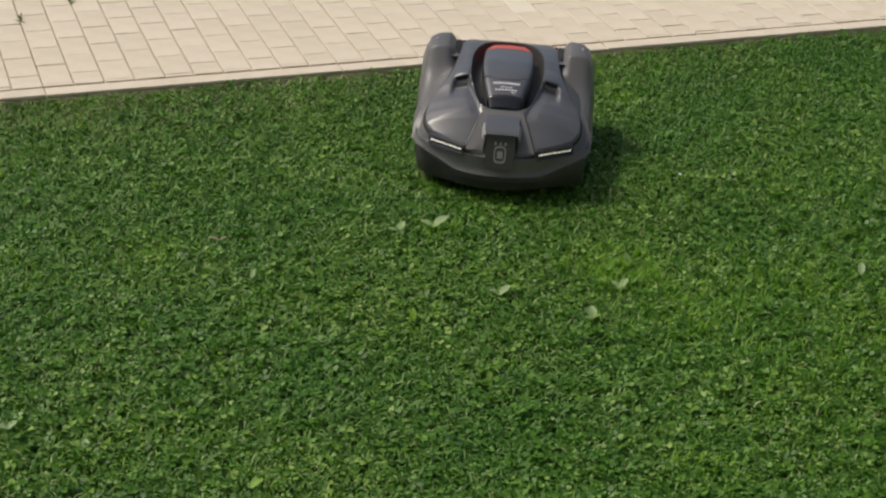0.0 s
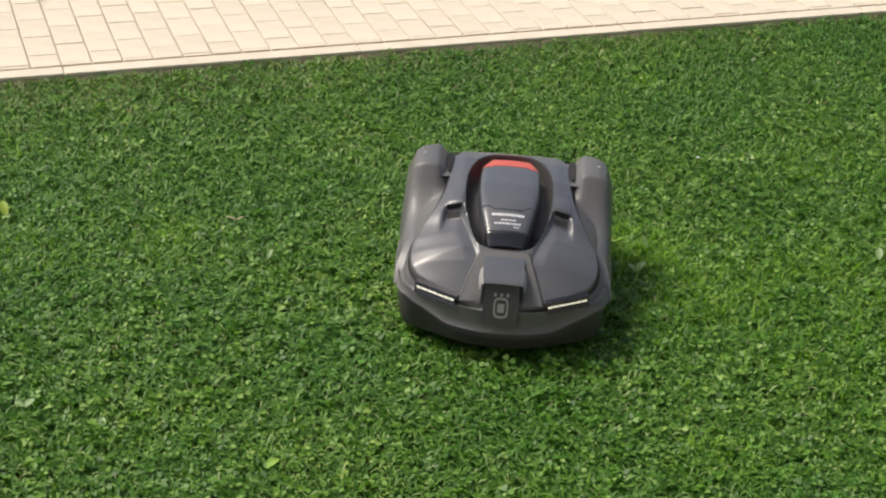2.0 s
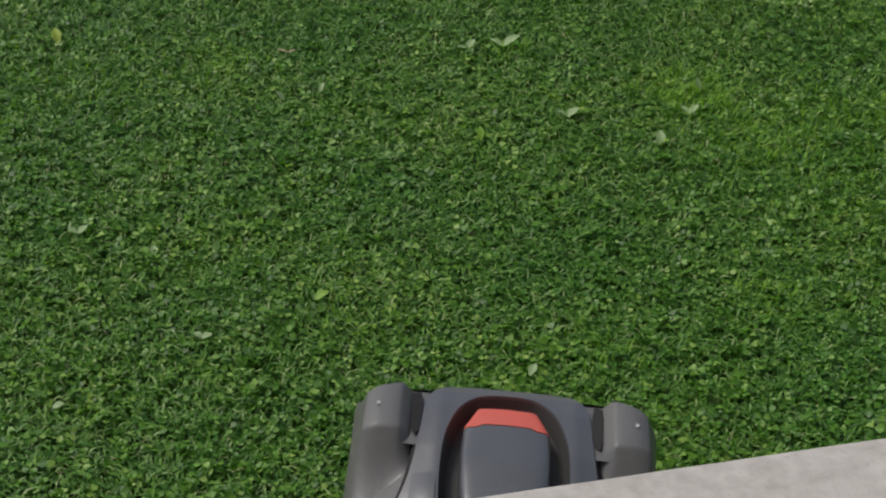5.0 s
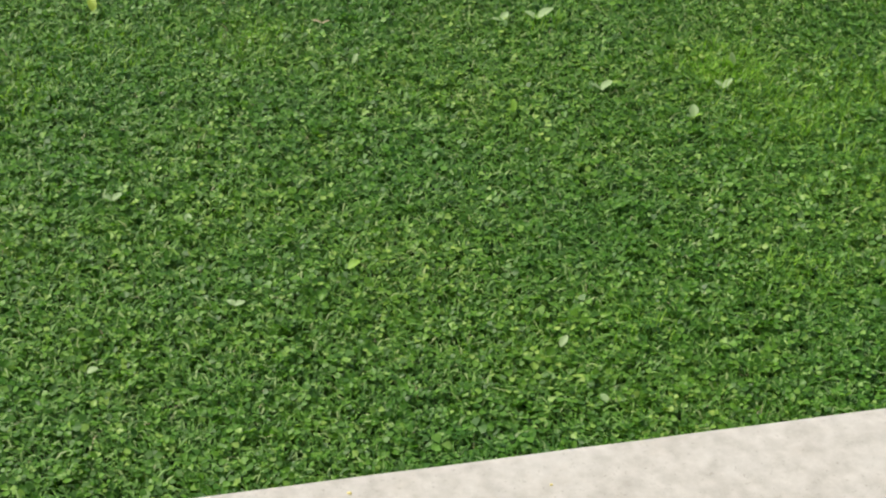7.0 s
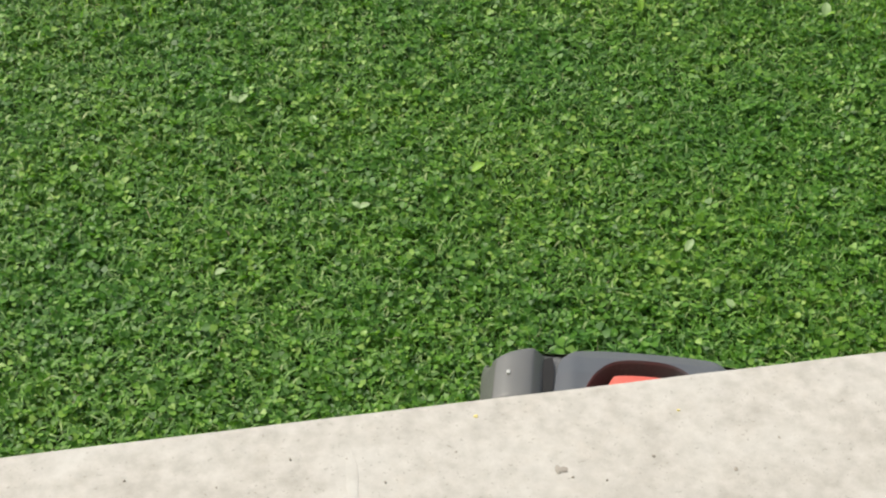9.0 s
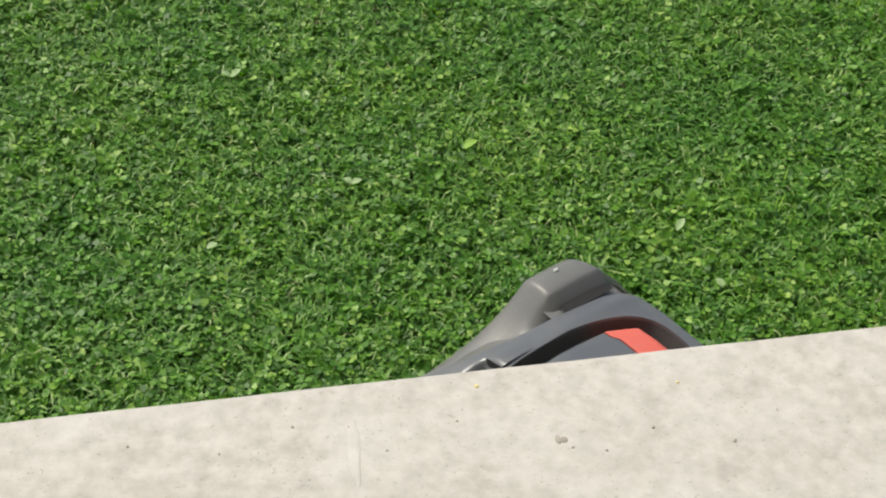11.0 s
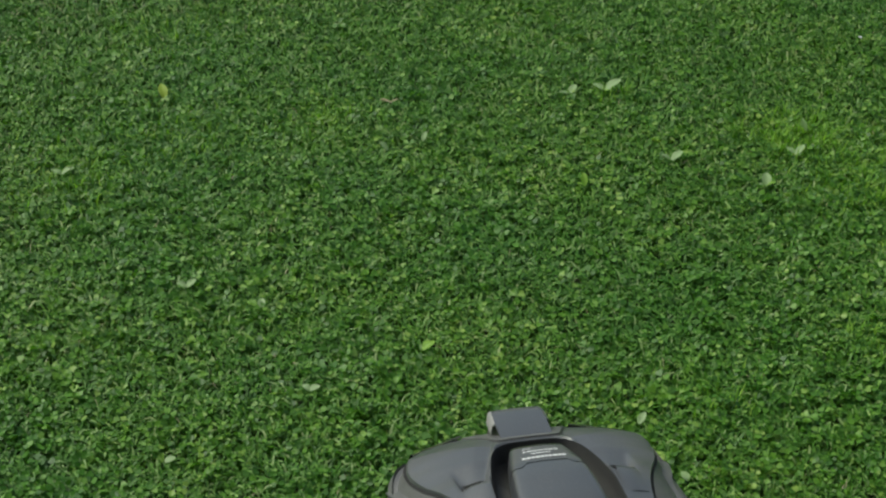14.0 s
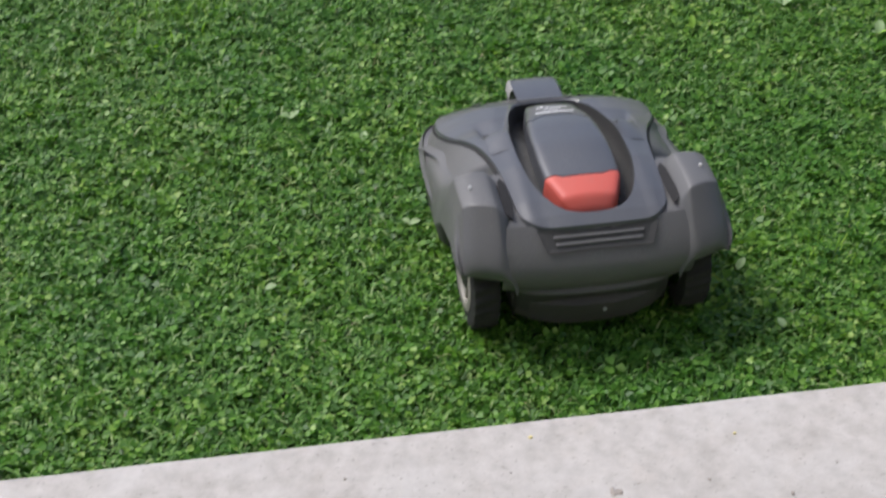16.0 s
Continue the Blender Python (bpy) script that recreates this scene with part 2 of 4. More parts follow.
def bare_strip():
    """A worn strip of earth along the kerb, thinly grown over."""
    rng = random.Random(4)
    rows = []
    for i in range(90):
        x = -2 + 8 * i / 89
        w = 0.035 + 0.03 * noise.noise((x * 2.3, 3, 0)) + 0.012 * rng.random()
        rows.append([(x, -0.0655, SOIL + 0.046), (x, -0.074 - w * 0.4, SOIL + 0.030 + 0.006 * rng.random()), (x, -0.076 - w * 1.1, SOIL + 0.006)])
    v, f = sheet(rows)
    tagged(new("earth_strip", mesh_of("earth_strip", v, f, MAT_EARTH, True)), "strip of bare brown earth along the kerb", "soil", kind="structure")


bare_strip()


# ---- the raised wall by the camera ----
def wall():
    edge = lambda x: -4.2590 - 0.0257 * x
    z = 1.3684
    x0, x1 = -6.0, 6.0
    n = 60
    prof = [(0.012, -0.06), (0.012, z - 0.10), (0.002, z - 0.10), (0.000, z - 0.006), (-0.003, z - 0.0015), (-0.008, z), (-0.12, z), (-0.296, z), (-0.30, z - 0.006), (-0.30, 0.5)]
    rows = []
    for i in range(n * 4 + 1):
        x = x0 + (x1 - x0) * i / (n * 4)
        chip = 0.0009 * noise.noise((x * 18, 0, 0)) + 0.0006 * noise.noise((x * 55, 7, 0))
        rows.append([(x, edge(x) + dy + (chip if 2 <= k <= 4 else 0), zz) for k, (dy, zz) in enumerate(prof)])
    v, f = sheet(rows)
    me = sharpen(mesh_of("wall_terrace", v, f, MAT_CONCRETE, True))
    ob = tagged(new("wall_terrace", me), "smooth pale beige concrete top of a low terrace wall", "wall", kind="structure")
    v, f = box(-5.2, -7.4, -0.06, 5.6, -4.42, 0.56)
    tagged(new("terrace_floor", mesh_of("terrace_floor", v, f, MAT_TERRACE)), "plain grey terrace floor behind the wall", "floor", kind="structure")
    # added unseen wall behind the camera: blocks skylight on the mower and near lawn
    v, f = box(-9, -7.7, -0.06, 9, -7.4, 8.6)
    tagged(new("wall_unseen", mesh_of("wall_unseen", v, f, MAT_UNSEEN_WALL)), "plain beige wall added out of view behind the terrace to block skylight", "wall", kind="structure")
    return edge, z


EDGE, WALL_Z = wall()


def blotch(name, x, y, r, material, label, category, seed, stretch=1.0, turn=0.0, flat=0.0006):
    rng = random.Random(seed)
    ring = []
    k = 22
    for i in range(k):
        a = 2 * math.pi * i / k
        q = r * (0.75 + 0.5 * noise.noise((math.cos(a) * 1.5, math.sin(a) * 1.5, seed)) + 0.12 * rng.random())
        px, py = q * math.cos(a) * stretch, q * math.sin(a)
        ring.append((px * math.cos(turn) - py * math.sin(turn), px * math.sin(turn) + py * math.cos(turn)))
    verts = [(0, 0, flat)] + [(a * 0.8, b * 0.8, flat * 0.9) for a, b in ring] + [(a, b, 0) for a, b in ring]
    faces = [(0, 1 + i, 1 + (i + 1) % k) for i in range(k)] + [(1 + i, 1 + k + i, 1 + k + (i + 1) % k, 1 + (i + 1) % k) for i in range(k)]
    ob = new(name, mesh_of(name, verts, faces, material, True))
    ob.location = (x, y, WALL_Z + 0.0003)
    return tagged(ob, label, category)


blotch("paint_spot", -0.374, -4.269, 0.0016, MAT_YELLOW_PAINT, "tiny yellow paint spot on the concrete wall top", "paint spot", 3, 1.4)
blotch("paint_spot", -0.231, -4.291, 0.0011, MAT_YELLOW_PAINT, "faint tiny yellow paint spot on the concrete", "paint spot", 5, 1.6)
blotch("stain", -0.329, -4.330, 0.0050, MAT_STAIN, "small dark round stain on the concrete wall top", "stain", 9)
for sx, sy, sr in ((-0.508, -4.285, 0.0011), (-0.470, -4.292, 0.0008), (-0.448, -4.318, 0.0009), (-0.300, -4.345, 0.0009), (-0.262, -4.330, 0.0013),
                   (-0.210, -4.352, 0.0017), (-0.560, -4.301, 0.0009), (-0.322, -4.338, 0.0010), (-0.395, -4.300, 0.0007), (-0.17, -4.33, 0.0010), (-0.62, -4.283, 0.0010)):
    blotch("speck", sx, sy, sr, MAT_STAIN, "dark speck of dirt on the concrete", "speck", int(-sx * 1000), 1.5, sx * 9)
blotch("streak", -0.470, -4.312, 0.0052, MAT_STREAK, "pale worn streak across the concrete wall top", "streak", 14, 7.0, radians(84), 0.0002)


# ---- paving and kerb ----
PAVE_W, PAVE_L = 0.10, 0.16


def paver_mesh(seed, material):
    rng = random.Random(seed)
    hw, hl = PAVE_W / 2 - 0.0019, PAVE_L / 2 - 0.0014
    def loop(a, b, z, j=0.0):
        return [(sx * a + rng.uniform(-j, j), sy * b + rng.uniform(-j, j), z) for sx, sy in ((-1, -1), (1, -1), (1, 1), (-1, 1))]
    rows = [loop(hw, hl, -0.05), loop(hw, hl, -0.003, 0.0007), loop(hw - 0.0018, hl - 0.0018, 0, 0.0007)]
    v, f = sheet(rows, True)
    return mesh_of("paver", v, f + [(8, 9, 10, 11)], material)


def paving():
    base = new("pavement", mesh_of("pavement", *box(-6, -0.004, -0.08, 10, 9, KERB_TOP - 0.009), MAT_JOINT))
    tagged(base, "cream concrete block paving in staggered rows", "paving", kind="structure")
    kinds = [paver_mesh(s, MAT_PAVER) for s in range(4)]
    pale = paver_mesh(9, MAT_PAVER_PALE)
    rng = random.Random(21)
    rest = []
    jobs = []
    for k in range(-30, 75):
        x = (k + 0.5) * PAVE_W
        phase = 0.022 if k % 2 == 0 else 0.098
        # the first stone of a row is cut to the kerb
        y = phase - PAVE_L
        while y < 3.2:
            y0, y1 = max(y, 0.001), y + PAVE_L
            near = -0.35 < x < 3.9 and y0 < 1.25 - 0.2 * max(x, 0)
            jobs.append((near, k, x, y0, y1))
            y += PAVE_L
    for near, k, x, y0, y1 in jobs:
        if not near:
            rest.append((x, y0, y1))
            continue
        m = pose(x, (y0 + y1) / 2, KERB_TOP + rng.uniform(-0.0012, 0.0008), rng.uniform(-0.25, 0.25), rng.uniform(-0.3, 0.3), rng.uniform(-0.4, 0.4))
        if y1 - y0 < PAVE_L - 0.002:
            m = m @ Matrix.Diagonal((1, max(y1 - y0 - 0.004, 0.004) / (PAVE_L - 0.0028), 1, 1))
        is_pale = k == 18 and 0.30 < y0 < 0.40
        part("paver", pale if is_pale else rng.choice(kinds), base, "paler replaced paver" if is_pale else "", m)
    v, f = joined([([(x - 0.048, y0 + 0.002, KERB_TOP - 0.001), (x + 0.048, y0 + 0.002, KERB_TOP - 0.001), (x + 0.048, y1 - 0.002, KERB_TOP - 0.001), (x - 0.048, y1 - 0.002, KERB_TOP - 0.001),
                     (x - 0.048, y0 + 0.002, 0), (x + 0.048, y0 + 0.002, 0), (x + 0.048, y1 - 0.002, 0), (x - 0.048, y1 - 0.002, 0)],
                    [(0, 1, 2, 3), (4, 5, 1, 0), (5, 6, 2, 1), (6, 7, 3, 2), (7, 4, 0, 3)]) for x, y0, y1 in rest])
    tagged(part("paver_field", mesh_of("paver_field", v, f, MAT_PAVER), base), kind="stuff")


def kerb():
    rng = random.Random(6)
    base = new("kerb", mesh_of("kerb", *box(-6, -0.062, -0.12, 10, -0.006, -0.01), MAT_KERB))
    tagged(base, "narrow cream concrete kerb between lawn and paving", "kerb", kind="structure")
    x = -3.0
    while x < 6.5:
        v, f = box(x + 0.001, -0.066, -0.06, x + 0.999, -0.0075, KERB_TOP + rng.uniform(-0.001, 0.001), 0.004)
        part("kerb_stone", mesh_of("kerb_stone", v, f, MAT_KERB), base)
        x += 1.0


kerb()


# ---- the robotic mower; x forward from the rear axle, y to its left ----
OX = 0.227
LONG = 1.085
TOP_LINE = [(-0.312, 0.200), (-0.300, 0.224), (-0.285, 0.248), (-0.265, 0.264), (-0.24, 0.273), (-0.20, 0.280), (-0.10, 0.285), (0.0, 0.279), (0.06, 0.270), (0.12, 0.257), (0.165, 0.241),
            (0.20, 0.222), (0.24, 0.195), (0.27, 0.173), (0.29, 0.158), (0.308, 0.125)]
SIDE_FALL = [(-0.31, 0.02), (-0.15, 0.026), (0.0, 0.058), (0.08, 0.064), (0.15, 0.058), (0.25, 0.036), (0.33, 0.03)]


def skin(x, y):
    return curve_at(TOP_LINE, x) - curve_at(SIDE_FALL, x) * (abs(y) / 0.25) ** 2.6


def mirrored(half):
    """A closed outline from its half at y >= 0, front to rear."""
    return half + [(x, -y) for x, y in reversed(half) if y > 1e-6]


def resampled(outline, n, smooth=2):
    pts = np.array(outline, float)
    for _ in range(smooth):
        nxt = np.roll(pts, -1, 0)
        pts = np.stack([0.75 * pts + 0.25 * nxt, 0.25 * pts + 0.75 * nxt], 1).reshape(-1, 2)
    pts = np.vstack([pts, pts[:1]])
    d = np.r_[0, np.cumsum(np.hypot(*np.diff(pts, axis=0).T))]
    s = np.linspace(0, d[-1], n, endpoint=False)
    return np.stack([np.interp(s, d, pts[:, 0]), np.interp(s, d, pts[:, 1])], 1)


def radial(outline, centre, n):
    """The outline read at n even angles about the centre, so that two outlines can be joined by rings."""
    pts = resampled(outline, 1440) - np.array(centre)
    order = np.argsort(np.mod(np.arctan2(pts[:, 1], pts[:, 0]), 2 * math.pi))
    th = np.mod(np.arctan2(pts[:, 1], pts[:, 0]), 2 * math.pi)[order]
    r = np.hypot(pts[:, 0], pts[:, 1])[order]
    want = np.linspace(0, 2 * math.pi, n, endpoint=False)
    rr = np.interp(want, th, r, period=2 * math.pi)
    return np.stack([centre[0] + rr * np.cos(want), centre[1] + rr * np.sin(want)], 1)


def shifted(verts):
    # the front hangs a little lower than the tail
    return [(x * LONG + OX, y, z - 0.055 * max(0.0, x - 0.02) * min(1.0, z / 0.1)) for x, y, z in verts]


def rings_mesh(name, rings, material, cap=True, degrees=38):
    v, f = sheet(rings, True)
    if cap:
        n = len(rings[0])
        last = (len(rings) - 1) * n
        f = f + [tuple(last + i for i in range(n))]
    return sharpen(mesh_of(name, shifted(v), f, material, True), degrees)


BODY_HALF = [(0.303, 0.0), (0.301, 0.055), (0.285, 0.115), (0.257, 0.176), (0.240, 0.222), (0.214, 0.250), (0.15, 0.263), (0.06, 0.265), (0.0, 0.263), (-0.035, 0.254), (-0.055, 0.20),
             (-0.065, 0.168), (-0.15, 0.158), (-0.24, 0.158), (-0.262, 0.158), (-0.278, 0.13), (-0.287, 0.08), (-0.290, 0.0)]
COVER_HALF = [(0.290, 0.0), (0.288, 0.075), (0.272, 0.118), (0.238, 0.190), (0.220, 0.217), (0.185, 0.234), (0.135, 0.234), (0.095, 0.220), (0.055, 0.198), (0.01, 0.178), (-0.05, 0.162),
              (-0.145, 0.153), (-0.20, 0.150), (-0.232, 0.145), (-0.252, 0.128), (-0.263, 0.108), (-0.266, 0.06), (-0.266, 0.0)]
BOWL_HALF = [(0.168, 0.0), (0.167, 0.045), (0.152, 0.074), (0.10, 0.094), (0.02, 0.109), (-0.06, 0.112), (-0.13, 0.108), (-0.19, 0.090), (-0.228, 0.062), (-0.239, 0.03), (-0.240, 0.0)]


def rise(v, width):
    """A soft step from 0 to 1 about v = 0."""
    return 1 / (1 + math.exp(-max(-40.0, min(40.0, v / width))))


def cover_z(x, y):
    """The cover's surface: a rim beside the bowl, channels that run forward from the hand holds, a crease across each front corner."""
    w = abs(y)
    z = skin(x, y)
    z += 0.0025 * math.exp(-((w - 0.122) / 0.016) ** 2) * rise(0.11 - x, 0.02)
    inner = 0.118 - (x - 0.028) * 0.336
    outer = 0.156 + (x - 0.028) * 0.12
    depth = curve_at([(0.03, 0.020), (0.10, 0.016), (0.165, 0.007), (0.20, 0.0)], x)
    spread = min(1.0, max(0.0, (x - 0.05) / 0.06))
    fade = (1 - rise(w - outer, 0.003)) * (1 - spread) + spread * max(0.0, min(1.0, 1 - (w - inner) / max(0.02, 0.222 - inner)))
    z -= depth * rise(w - inner, 0.0018) * rise(x - 0.030, 0.0022) * fade
    ahead = (x - 0.160) * 0.964 - (w - 0.066) * 0.273
    along = (x - 0.160) * 0.273 + (w - 0.066) * 0.964
    z += 0.0075 * min(1.0, max(0.0, along / 0.04)) * math.exp(-math.sqrt(ahead * ahead + 0.00004) / (0.026 if ahead > 0 else 0.05))
    return z


def body_shell(mower):
    n = 200
    c = (-0.02, 0.0)
    outer = radial(mirrored(BODY_HALF), c, n)
    inner = radial(mirrored(BOWL_HALF), c, n)
    lid_line = radial(mirrored(COVER_HALF), c, n)
    rings = []
    for k in range(17):
        q = k / 16
        ring = []
        for (ix, iy), (ox, oy), (cx, cy) in zip(inner, outer, lid_line):
            x, y = ix + (ox - ix) * (0.15 + 0.85 * q), iy + (oy - iy) * (0.15 + 0.85 * q)
            z = skin(x, y) - 0.007
            out = (math.hypot(x - c[0], y) - math.hypot(cx - c[0], cy)) / max(0.012, math.hypot(ox - c[0], oy) - math.hypot(cx - c[0], cy))
            # under the cover the shell keeps clear of its channels
            z -= min(0.032, max(0.0, math.hypot(cx - c[0], cy) - math.hypot(x - c[0], y) - 0.004))
            if out > 0:
                z -= 0.040 * min(1, out) ** 1.2
            ring.append((x, y, max(z, 0.15)))
        rings.append(ring)
    # side walls with the ridge that runs round the front
    for grow, zf, zr in ((0.002, 0.155, 0.150), (0.005, 0.142, 0.133), (0.011, 0.136, 0.128), (0.011, 0.132, 0.124), (0.001, 0.126, 0.117), (-0.006, 0.115, 0.105)):
        ring = []
        for ox, oy in outer:
            d = math.hypot(ox, oy)
            dip = 0.038 * min(1.0, max(0.0, (ox - 0.235) / 0.045))
            ring.append((ox + grow * ox / d, oy + grow * oy / d, (zf if ox > 0 else zr) - dip))
        rings.append(ring)
    part("shell", rings_mesh("shell", rings, MAT_BODY, cap=False), mower, "matte dark grey dusty plastic shell")
    # black bumper skirt under the ridge
    rings = []
    for grow, z in ((-0.008, 0.122), (-0.003, 0.112), (-0.001, 0.070), (-0.006, 0.036), (-0.030, 0.020), (-0.10, 0.018)):
        ring = []
        for ox, oy in outer:
            d = math.hypot(ox, oy)
            dip = 0.038 * min(1.0, max(0.0, (ox - 0.235) / 0.045)) if z > 0.09 else 0
            lift = 0.03 if ox < -0.26 else 0.0
            ring.append((ox + grow * ox / d, oy + grow * oy / d, z - dip + lift))
        rings.append(ring)
    part("bumper", rings_mesh("bumper", rings, MAT_BLACK), mower, "black front and side skirt")


def cover(mower):
    n = 330
    c = (-0.02, 0.0)
    outer, inner = radial(mirrored(COVER_HALF), c, n), radial(mirrored(BOWL_HALF), c, n)
    rings = [[(x, y, skin(x, y) - 0.046) for x, y in inner], [(x, y, skin(x, y) - 0.004) for x, y in inner]]
    for k in range(75):
        q = k / 74
        ring = []
        for (ix, iy), (ox, oy) in zip(inner, outer):
            x, y = ix + (ox - ix) * (0.03 + 0.955 * q), iy + (oy - iy) * (0.03 + 0.955 * q)
            ring.append((x, y, cover_z(x, y)))
        rings.append(ring)
    rings.append([(x, y, cover_z(x, y) - 0.003) for x, y in outer])
    rings.append([(x, y, skin(x, y) - 0.014) for x, y in outer])
    # painted line of groove shade that sets the cover off from the shell
    groove_shade = [[(x + g * (x - c[0]) / math.hypot(x - c[0], y), y + g * y / math.hypot(x - c[0], y), skin(x, y) - 0.0062 - d) for x, y in outer] for g, d in ((0.0002, 0.0), (0.0068, 0.0040))]
    v, f = sheet(groove_shade, True)
    part("groove_shade", mesh_of("groove_shade", shifted(v), [q for q in f if min(v[i][0] for i in q) > -0.125], MAT_SHADE), mower)
    part("cover", rings_mesh("cover", rings, MAT_COVER, cap=False), mower, "glossy dark grey upper cover with sculpted flanks")
    # sunken dark bowl round the hatch
    floor = []
    for k, (q, dz) in enumerate(((1.0, -0.004), (0.985, -0.020), (0.955, -0.040), (0.90, -0.046), (0.45, -0.042))):
        floor.append([(c[0] + (x - c[0]) * q, y * q, curve_at(TOP_LINE, x) - 0.003 + dz) for x, y in inner])
    part("bowl", rings_mesh("bowl", floor, MAT_BOWL), mower, "sunken black recess round the hatch")


LID_HALF_WIDTH = [(-0.220, 0.040), (-0.200, 0.055), (-0.148, 0.0755), (-0.09, 0.078), (-0.02, 0.076), (0.05, 0.068), (0.115, 0.054), (0.152, 0.046)]
LID_TOP = [(-0.220, 0.250), (-0.214, 0.263), (-0.198, 0.281), (-0.15, 0.2885), (-0.05, 0.293), (0.02, 0.286), (0.06, 0.279), (0.118, 0.262), (0.128, 0.258), (0.152, 0.236)]


def lid_piece(name, x0, x1, material, mower, label, notch0=0.0, notch1=0.0, lift=0.0, steps=14):
    """A stretch of the hatch between two cross lines; a notch moves the outer quarter of a line."""
    across = [-1, -0.985, -0.95, -0.86, -0.72, -0.64, -0.56, -0.4, -0.2, 0, 0.2, 0.4, 0.56, 0.64, 0.72, 0.86, 0.95, 0.985, 1]
    rows = []
    for i in range(-1, steps + 2):
        u = min(1, max(0, i / steps))
        row = []
        for s in across:
            out = min(1, max(0, (abs(s) - 0.58) / 0.1))
            a, b = x0 + notch0 * out, x1 + notch1 * out
            x = a + (b - a) * u
            w = curve_at(LID_HALF_WIDTH, x)
            z = curve_at(LID_TOP, x) + lift - 0.005 * s * s - 0.008 * max(0, (abs(s) - 0.9) / 0.1) ** 2
            if i < 0 or i > steps:
                z -= 0.012
            row.append((x, s * w, z))
        low = [(row[0][0], row[0][1] * 1.03, row[0][2] - 0.035)]
        high = [(row[-1][0], row[-1][1] * 1.03, row[-1][2] - 0.035)]
        rows.append(low + row + high)
    v, f = sheet(rows)
    return part(name, sharpen(mesh_of(name, shifted(v), f, material, True), 42), mower, label)


def hatch(mower):
    v, f = sheet([[(x, s * (curve_at(LID_HALF_WIDTH, x) - 0.004), curve_at(LID_TOP, x) - (0.009 if abs(s) < 0.95 else 0.04)) for s in (-1, -0.9, -0.5, 0, 0.5, 0.9, 1)]
                  for x in np.linspace(-0.216, 0.150, 20)])
    part("hatch_base", mesh_of("hatch_base", shifted(v), f, MAT_BLACK, True), mower)
    lid_piece("hatch_lid", -0.1480, 0.0552, MAT_LID, mower, "satin dark grey hatch lid", notch0=0.007, notch1=-0.012)
    lid_piece("stop_button", -0.220, -0.1508, MAT_RED, mower, "large red stop button", notch1=0.007, lift=0.0)
    plate = lid_piece("label_plate", 0.0582, 0.121, MAT_LID, mower, "grey plate with small white print", notch0=-0.012)
    lid_piece("hatch_window", 0.1225, 0.152, MAT_GLOSS_BLACK, mower, "gloss black front of the hatch")
    # print: plain bars in place of the maker's words
    for x, y0, y1, h in ((0.074, -0.040, 0.044, 0.0075), (0.090, -0.016, 0.022, 0.004), (0.1005, -0.032, 0.034, 0.0045), (0.1105, 0.016, 0.034, 0.003)):
        rng = random.Random(int(x * 1e4))
        y = y0
        while y < y1 - 0.002:
            w = rng.uniform(0.005, 0.0095)
            pts = []
            for xx in (x - h / 2, x + h / 2):
                pts.append([(xx, yy, curve_at(LID_TOP, xx) - 0.005 * (yy / curve_at(LID_HALF_WIDTH, xx)) ** 2 + 0.0006) for yy in (y, min(y + w, y1))])
            v, f = sheet(pts)
            part("print_bar", mesh_of("print_bar", shifted(v), f, MAT_PRINT), plate)
            y += w + 0.0016


ARCH = [  # x, inner y, outer y, top z, lower edge z, flare
    (0.190, 0.240, 0.256, 0.128, 0.112, 0.0), (0.145, 0.238, 0.264, 0.160, 0.115, 0.0), (0.09, 0.222, 0.266, 0.180, 0.115, 0.0), (0.04, 0.198, 0.266, 0.190, 0.110, 0.1), (-0.01, 0.178, 0.266, 0.202, 0.105, 0.3),
    (-0.050, 0.167, 0.265, 0.222, 0.110, 0.6), (-0.080, 0.163, 0.262, 0.248, 0.135, 0.9), (-0.102, 0.162, 0.259, 0.275, 0.158, 1.0), (-0.120, 0.163, 0.257, 0.2960, 0.171, 1.0), (-0.136, 0.164, 0.257, 0.2980, 0.178, 1.0), (-0.18, 0.165, 0.257, 0.2990, 0.190, 1.0),
    (-0.214, 0.165, 0.257, 0.2990, 0.198, 1.0), (-0.230, 0.164, 0.257, 0.2980, 0.200, 1.0), (-0.238, 0.163, 0.258, 0.2890, 0.201, 1.0), (-0.266, 0.162, 0.261, 0.256, 0.198, 0.85), (-0.290, 0.164, 0.264, 0.229, 0.188, 0.6),
    (-0.303, 0.166, 0.260, 0.208, 0.180, 0.4), (-0.306, 0.168, 0.258, 0.196, 0.174, 0.3),
]


